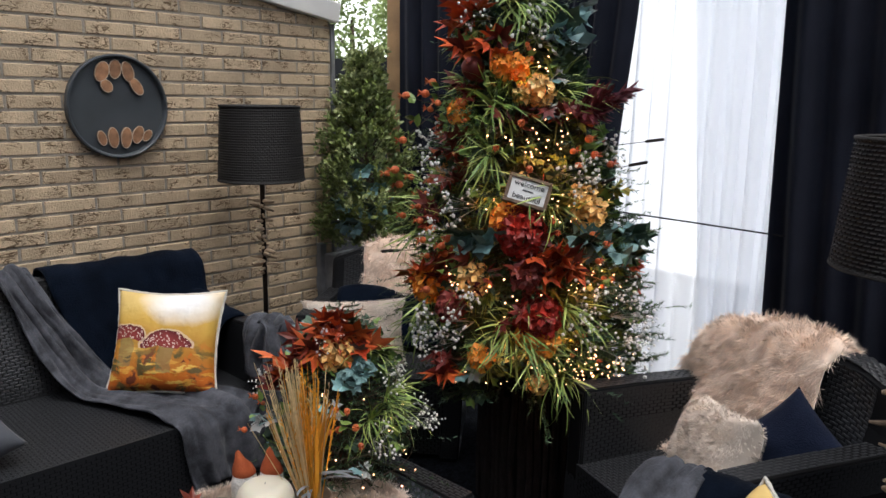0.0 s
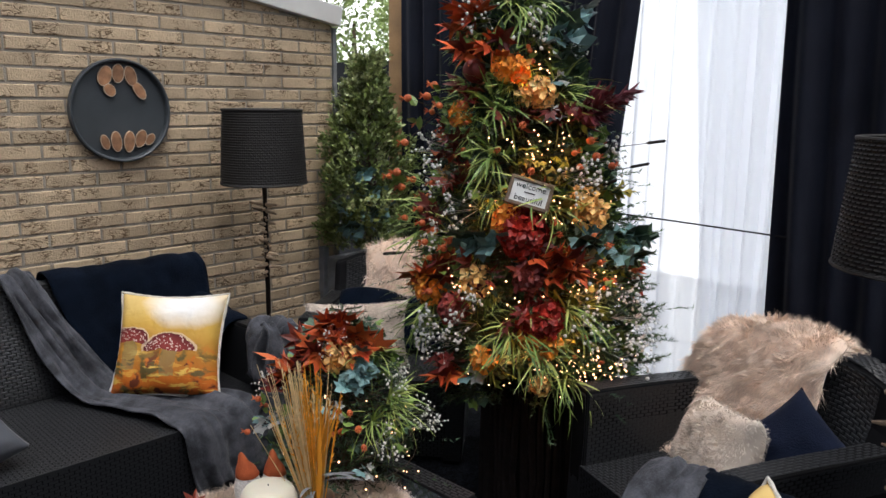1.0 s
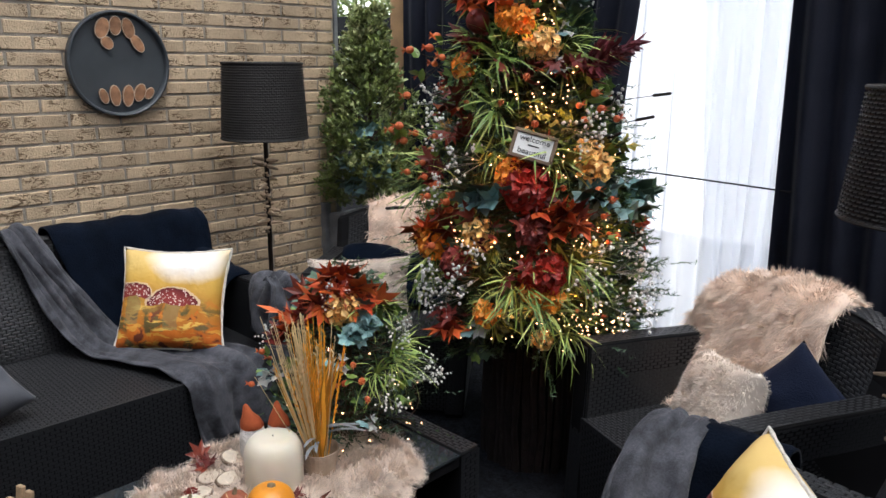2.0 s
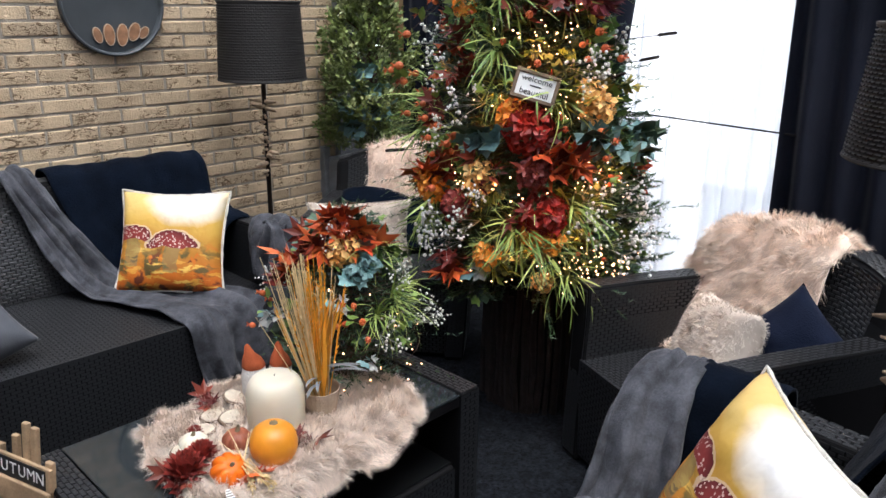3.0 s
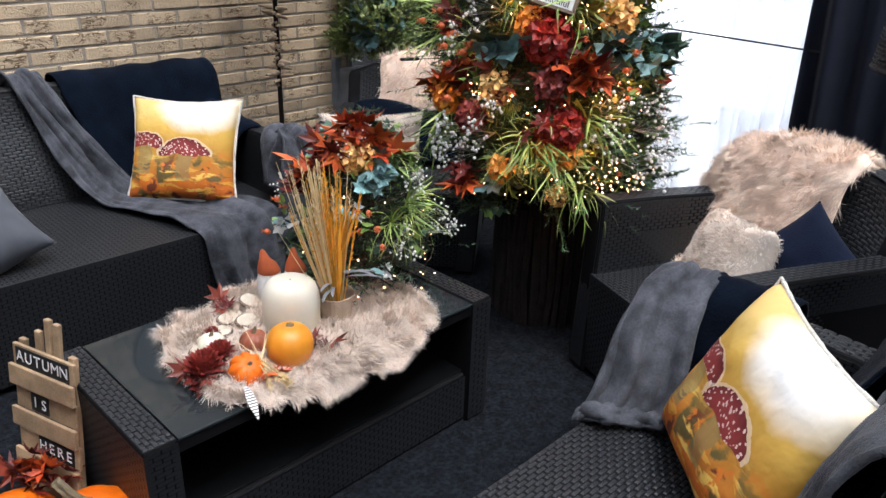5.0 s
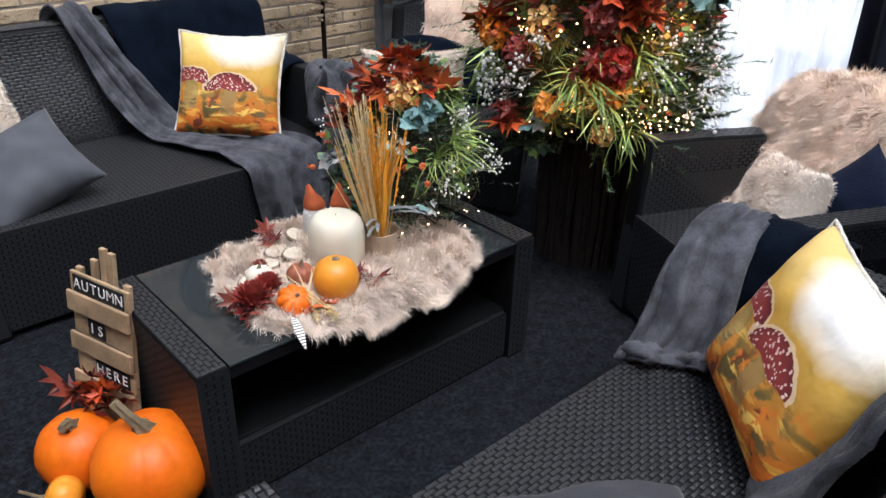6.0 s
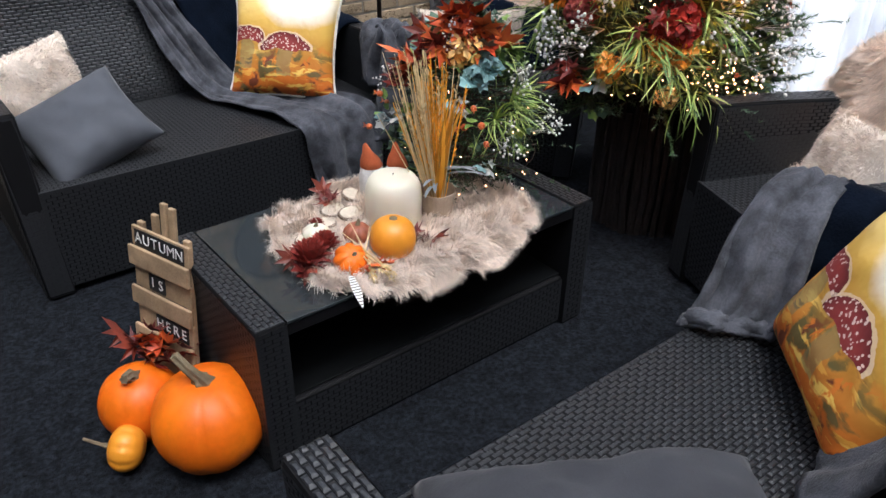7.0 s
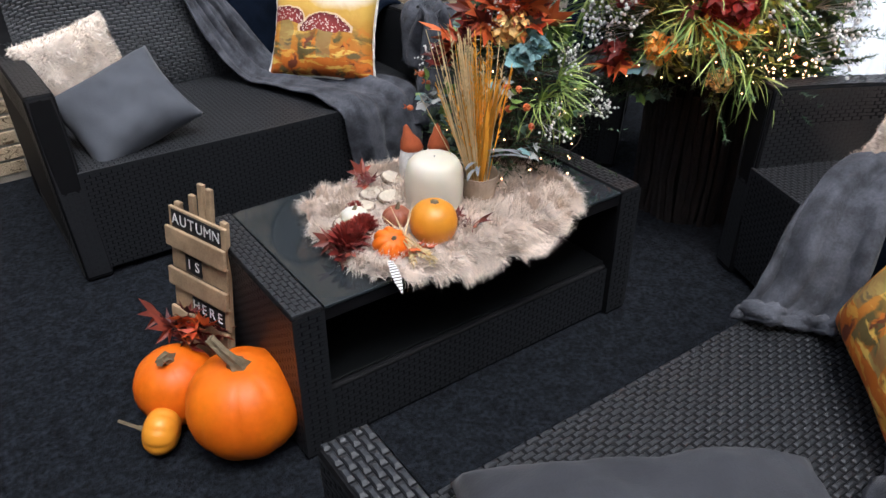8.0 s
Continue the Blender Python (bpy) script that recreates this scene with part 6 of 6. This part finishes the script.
for x, y, r in ((-0.385, -1.90, 0.062), (-0.318, -1.862, 0.048), (-0.275, -1.755, 0.030)):
    dahlia(pose(x, y, TZ + 0.012, 12, 8, 40), r, int(-x * 100))


def loose(name, kind, m, label, category, group):
    ob = new(name, KINDS[kind][0] if kind in KINDS else kind)
    ob.matrix_world = m
    return tagged(ob, label, category, group)


for x, y, az, s in ((-0.395, -1.915, 205, 0.72), (-0.11, -1.985, 20, 0.75), (-0.165, -1.655, 165, 0.74), (-0.265, -2.02, 250, 0.5)):
    loose("maple_leaves", "wine_maple_spray" if s > 0.7 else "maple_spray", pose(x, y, TZ + 0.032, 4, 0, az - 90) @ Matrix.Scale(s, 4), "fallen wine red maple leaves on the fur", "leaves", "table leaves")
WOODPALE = material("pale_wood_slice", (0.66, 0.58, 0.46), 0.75, vary=0.2, scale=30, bump=0.15, bump_scale=90)
BARK = material("thin_bark", (0.17, 0.115, 0.075), 0.9, vary=0.4, scale=50, bump=0.5, bump_scale=140)
for x, y, r, rz, rx, up in ((-0.19, -1.71, 0.040, 20, 8, 0), (-0.105, -1.675, 0.042, 60, 14, 0.006), (-0.255, -1.755, 0.036, -10, 5, 0), (-0.33, -1.80, 0.034, 35, -6, 0), (-0.165, -1.76, 0.038, 10, 10, 0.004), (-0.36, -1.84, 0.03, 0, 6, 0)):
    sl2 = empty_thing("wood_slice", pose(x, y, TZ + 0.020 + up, rx, 4, rz), "pale oval wood slice lying on the fur", "wood slice", "wood slices")
    bm = bmesh.new()
    lathe(bm, [(0.0, 0.0), (r * 0.98, 0.0), (r, 0.003), (r, 0.009), (r * 0.96, 0.011), (0.0, 0.011)], 24)
    for v in bm.verts:
        v.co.y *= 0.68
    part("face", bm, WOODPALE, sl2)
    bm = bmesh.new()
    tube(bm, [(r * math.cos(t), 0.68 * r * math.sin(t), 0.0055) for t in (2 * math.pi * k / 24 for k in range(25))], 0.0052, 6, cap=False)
    part("bark", bm, BARK, sl2)
# wheat ears tied with a striped feather at the front rim
STRAW = material("dry_straw", (0.84, 0.66, 0.36), 0.7, vary=0.15, scale=30, random=0.25)
GOLD = material("golden_grass", (0.90, 0.42, 0.035), 0.7, vary=0.15, scale=20, random=0.3)
h = Heap()
for k in range(9):
    a = Vector((-0.275 + rnd2.gauss(0, 0.008), -1.985, TZ + 0.055))
    b = Vector((-0.29 + rnd2.gauss(0, 0.02), -2.085 + rnd2.gauss(0, 0.015), TZ + 0.035 + rnd2.gauss(0, 0.006)))
    stem(h, a, b, 0.0016, 0)
    lv, lf = leaf_points(0.014, 0.005)
    for j in range(10):
        h.add(lv, lf, aim(a.lerp(b, 0.55 + 0.045 * j), (b - a).normalized() + Vector((rnd2.gauss(0, 0.5), rnd2.gauss(0, 0.3), rnd2.gauss(0.2, 0.4))), 0.5 * j))
for k in range(6):
    stem(h, (-0.275, -1.985, TZ + 0.055), (-0.275 + rnd2.gauss(0.02, 0.03), -1.97 + rnd2.gauss(0, 0.03), TZ + 0.10 + rnd2.gauss(0, 0.01)), 0.0012, 0)
tagged(new("wheat_sheaf", h.mesh("wheat_sheaf", [STRAW])), "small bundle of dry wheat ears on the fur", "dried grass")
h = Heap()
for k in range(12):
    t0, t1 = k / 12, (k + 0.62) / 12
    for s0, s1, slot in ((t0, t1, 0), (t1, (k + 1) / 12, 1)):
        w0, w1 = 0.010 * math.sin(math.pi * (0.12 + 0.85 * s0)), 0.010 * math.sin(math.pi * (0.12 + 0.85 * s1))
        h.add([Vector((-w0, -0.10 * s0, -0.02 * s0 * s0)), Vector((w0, -0.10 * s0, -0.02 * s0 * s0)), Vector((w1, -0.10 * s1, -0.02 * s1 * s1)), Vector((-w1, -0.10 * s1, -0.02 * s1 * s1))], [(0, 1, 2, 3)], Matrix(), slot)
ob = new("feather", h.mesh("feather", [PAPER, TWIG]))
ob.matrix_world = pose(-0.352, -2.035, TZ + 0.040, 4, 0, -18)
tagged(ob, "brown and white striped feather on the fur edge", "feather")

# dried grass bunch in a paper-wrapped pot
KRAFT = material("crumpled_kraft_paper", (0.45, 0.35, 0.26), 0.85, vary=0.25, scale=25, bump=0.7, bump_scale=35)
bunch = empty_thing("grass_bunch", pose(0.03, -1.885, TZ + 0.012), "bunch of dried wheat and golden grass in kraft paper", "dried grass")
bm = bmesh.new()
lathe(bm, [(0.0, 0.0), (0.042, 0.0), (0.047, 0.04), (0.054, 0.078), (0.051, 0.078), (0.043, 0.04), (0.0, 0.02)], 28)
for v in bm.verts:
    v.co *= 1 + 0.05 * noise3(v.co.x, v.co.y, v.co.z, 60)
part("paper_wrap", bm, KRAFT, bunch)
h = Heap()
for k in range(190):
    a, sp = rnd2.uniform(0, 6.28), abs(rnd2.gauss(0, 0.6))
    b = Vector((0.014 * sp * math.cos(a), 0.014 * sp * math.sin(a), 0.03))
    ln = rnd2.uniform(0.28, 0.46)
    t = Vector((0.075 * sp * math.cos(a) - 0.035, 0.07 * sp * math.sin(a) + 0.01, ln))
    gold = rnd2.random() < (0.55 if math.cos(a) - 0.6 * math.sin(a) > 0.2 else 0.08)
    stem(h, b, t, 0.0014, 1 if gold else 0)
    lv, lf = leaf_points(0.017, 0.0045)
    if rnd2.random() < (0.6 if gold else 0.22):
        for j in range(14):
            q = b.lerp(t, (0.42 if gold else 0.72) + (0.55 if gold else 0.28) * j / 14)
            h.add(lv, lf, aim(q, (t - b).normalized() + Vector((rnd2.gauss(0, 0.35), rnd2.gauss(0, 0.35), 0)), j), 1 if gold else 0)
for k in range(34):
    a, sp = rnd2.uniform(0, 6.28), rnd2.uniform(0.2, 1.0)
    v, f = ribbon(rnd2.uniform(0.24, 0.36), rnd2.uniform(0.010, 0.017), 0.05, 0.10, 7, rnd2.gauss(0, 0.08))
    h.add(v, f, aim((0.01 * math.cos(a), 0.01 * math.sin(a), 0.05), (0.17 * sp * math.cos(a) + 0.03, 0.17 * sp * math.sin(a) - 0.05, 1.0), rnd2.uniform(0, 6.28)), 1)
grassy = new("stem_mass", h.mesh("stem_mass", [STRAW, GOLD]))
grassy.parent = bunch
tagged(grassy, kind="stuff")
h = Heap()
for k, (a, ln) in enumerate(((200, 0.15), (215, 0.12), (190, 0.11), (-48, 0.17), (-35, 0.14), (-62, 0.15))):
    v, f = ribbon(ln, 0.017, 0.45, 0.35, 7)
    h.add(v, f, aim((0, 0, 0.085 + 0.01 * k), (math.cos(math.radians(a)), math.sin(math.radians(a)) - 0.4, 0.1), 0.2))
grey_leaf = new("grey_leaf", h.mesh("grey_leaf", [GREY_WOOD]))
grey_leaf.parent = bunch

# two little bearded figurines with pointed hats, each one plain shape
TERRA = material("rust_felt", (0.50, 0.11, 0.035), 0.85, vary=0.3, scale=30, bump=0.3, bump_scale=150)
WOOL = material("white_wool", (0.72, 0.70, 0.67), 0.95, vary=0.15, scale=50, bump=0.8, bump_scale=120)
for x, y, s, ry in ((-0.045, -1.695, 1.0, -2), (-0.002, -1.735, 0.98, 8)):
    bm = bmesh.new()
    lathe(bm, [(0.0, 0.0), (0.040, 0.0), (0.047, 0.02), (0.046, 0.070), (0.036, 0.108), (0.0, 0.118)], 22)
    n1 = len(bm.faces)
    lathe(bm, [(0.036, 0.100), (0.040, 0.104), (0.033, 0.125), (0.018, 0.145), (0.009, 0.168), (0.0, 0.176)], 22)
    for k, f in enumerate(bm.faces):
        f.material_index = 0 if k < n1 else 1
    for v in bm.verts:
        v.co.x += 0.25 * max(0, v.co.z - 0.09) * math.sin(v.co.z * 30)
    solid("figurine", bm, [WOOL, TERRA], "small figurine with rust pointed felt hat and white beard", "figurine", group="figurines", smooth=True, m=pose(x, y, TZ + 0.012, 0, ry, 0) @ Matrix.Diagonal((0.8 * s, 0.8 * s, s, 1)))


# ---------------------------------------------------------------- small tree on the table
def mini_r(z):
    return float(np.interp(z, (0.0, 0.07, 0.17, 0.32, 0.47, 0.56), (0.19, 0.225, 0.22, 0.175, 0.10, 0.02)))


MINI_AT = pose(0.255, -1.745, TZ + 0.004)
mini = empty_thing("small_autumn_tree", MINI_AT, "small table tree with maple leaves, hydrangea and berries", "decorated tree")
bm = bmesh.new()
tube(bm, [(0, 0, 0), (0, 0, 0.5)], [0.016, 0.005], 8)
lathe(bm, [(0.0, 0.0), (0.075, 0.0), (0.07, 0.03), (0.02, 0.04)], 20)
part("trunk", bm, TWIG, mini)
fir_crown("crown", mini_r, 0.03, 0.53, 190, 70, 6, mini, 0.017)
MINI = {
    "maple_spray": ((-136, 0.50, 1.0), (162, 0.37, 1.0), (-121, 0.47, 1.0), (-150, 0.50, 1.0), (-107, 0.44, 1.0), (-165, 0.45, 1.0)),
    "wine_maple_spray": ((175, 0.42, 0.95), (150, 0.33, 1.0)),
    "peach_hydrangea": ((-141, 0.425, 1.0), (-129, 0.43, 0.98)),
    "broad_teal_spray": ((-124, 0.375, 1.08), (-110, 0.40, 1.10)),
    "berry_spray": ((-82, 0.35, 1.0), (-102, 0.20, 1.05), (-47, 0.18, 1.05), (-146, 0.45, 1.0), (137, 0.29, 1.1), (-60, 0.22, 1.0)),
    "grass_tuft": ((-79, 0.26, 0.95), (-83, 0.41, 0.9), (-102, 0.24, 0.95), (-60, 0.28, 0.9)),
    "rosehip_sprig": ((-127, 0.27, 1.0), (138, 0.23, 1.1), (-131, 0.25, 1.0)),
    "silver_leaf_spray": ((-138, 0.31, 1.05), (137, 0.19, 1.1), (-117, 0.15, 1.05), (150, 0.22, 1.0)),
}
rnd = random.Random(31)
for kind, spots in MINI.items():
    for az, z, out in spots:
        hang(mini, kind, az, z, mini_r, rnd, 0.95 if "maple" in kind else 0.76, out, tilt=0.25)
for k in range(40):
    hang(mini, "green_leaf_spray", rnd.uniform(-230, -20), rnd.uniform(0.05, 0.5), mini_r, rnd, rnd.uniform(0.5, 0.75), rnd.uniform(0.75, 0.95))
for k in range(10):
    hang(mini, rnd.choice(("green_leaf_spray", "berry_spray", "teal_leaf_spray")), rnd.uniform(-20, 130), rnd.uniform(0.05, 0.45), mini_r, rnd, 0.6, 0.95)
fairy_lights("string_lights", MINI_AT, mini_r, 0.04, 0.48, ((-120, 0.12, 4), (-95, 0.10, 5), (-75, 0.08, 4), (-127, 0.28, 3), (-80, 0.20, 4), (-140, 0.2, 2), (-60, 0.06, 4)), 24, 15, "warm fairy lights on the small table tree", 0.0021)

# red leaves tucked behind the floor pumpkins
for x, y, z, s in ((-0.715, -1.665, 0.195, 0.95), (-0.675, -1.70, 0.185, 0.9), (-0.725, -1.635, 0.225, 0.95), (-0.70, -1.68, 0.215, 0.69)):
    loose("maple_leaves", "wine_maple_spray" if s > 0.7 else "maple_spray", pose(x, y, z, 40, 0, 140) @ Matrix.Scale(s, 4), "wine red maple leaves tucked against the letter board", "leaves", "floor leaves")

# grey-green leaves low in the potted shrub
for az, z in ((-150, 0.96), (-125, 0.92), (-165, 1.0), (-110, 0.95), (-140, 1.08), (-130, 1.14), (-155, 0.86), (-120, 1.04), (-140, 0.84)):
    hang(shrub, "teal_leaf_spray", az, z, lambda q: 0.21, rnd, 1.0, 1.0)


# ---------------------------------------------------------------- bricks of the wall
def brick_data(l, h, seed):
    r = random.Random(seed)
    bm = bmesh.new()
    made = bmesh.ops.create_cube(bm, size=1.0)["verts"]
    for v in made:
        v.co = Vector((v.co.x * l, 0.045 * (v.co.y + 0.5), v.co.z * h))
    front = [f for f in bm.faces if f.normal.y < -0.5]
    bmesh.ops.inset_region(bm, faces=front, thickness=0.004, depth=0.0)
    for v in bm.verts:
        if v.co.y < 0.001 and abs(v.co.x) > l / 2 - 0.002:
            v.co.y += 0.003
        elif v.co.y < 0.001 and abs(v.co.z) > h / 2 - 0.002:
            v.co.y += 0.003
        v.co.x += r.uniform(-0.0015, 0.0015)
        v.co.z += r.uniform(-0.0012, 0.0012)
        v.co.y += r.uniform(-0.0008, 0.0008)
    return mesh_of("brick", bm, BRICK)


FULL = [brick_data(BRICK_L - JOINT, COURSE - JOINT, 100 + k) for k in range(6)]
HALF = [brick_data(BRICK_L / 2 - JOINT, COURSE - JOINT, 200 + k) for k in range(3)]
rnd = random.Random(5)
far_bricks = bmesh.new()
for row in range(0, 46):
    z = 1.18 - 17.5 * COURSE + (row - 0.0) * COURSE - 0.5 * COURSE
    shift = 0.0 if row % 2 == 1 else BRICK_L / 2
    x = -14 * BRICK_L + shift
    while x < WALL_X1 - 0.02:
        x1 = min(x + BRICK_L, WALL_X1)
        mid, full = (x + x1) / 2, x1 - x > BRICK_L - 0.03
        if x > WALL_X0 - 0.12 and z + COURSE / 2 < gable_z(x1) + 0.07:
            data = rnd.choice(FULL if full else HALF)
            width = (x1 - x - JOINT) / ((BRICK_L if full else BRICK_L / 2) - JOINT)
            m = Matrix.Translation((mid, rnd.uniform(-0.002, 0.0015), z)) @ Matrix.Diagonal((width, 1, 1, 1))
            if mid > -0.45 and z > 0.66:
                ob = new("brick", data)
                ob.parent = wall_brick
                ob.matrix_basis = m
            else:
                n0 = len(far_bricks.verts)
                far_bricks.from_mesh(data)
                far_bricks.verts.ensure_lookup_table()
                for v in far_bricks.verts[n0:]:
                    v.co = m @ v.co
        x = x1
ob = part("bricks", far_bricks, BRICK, wall_brick, kind="stuff")
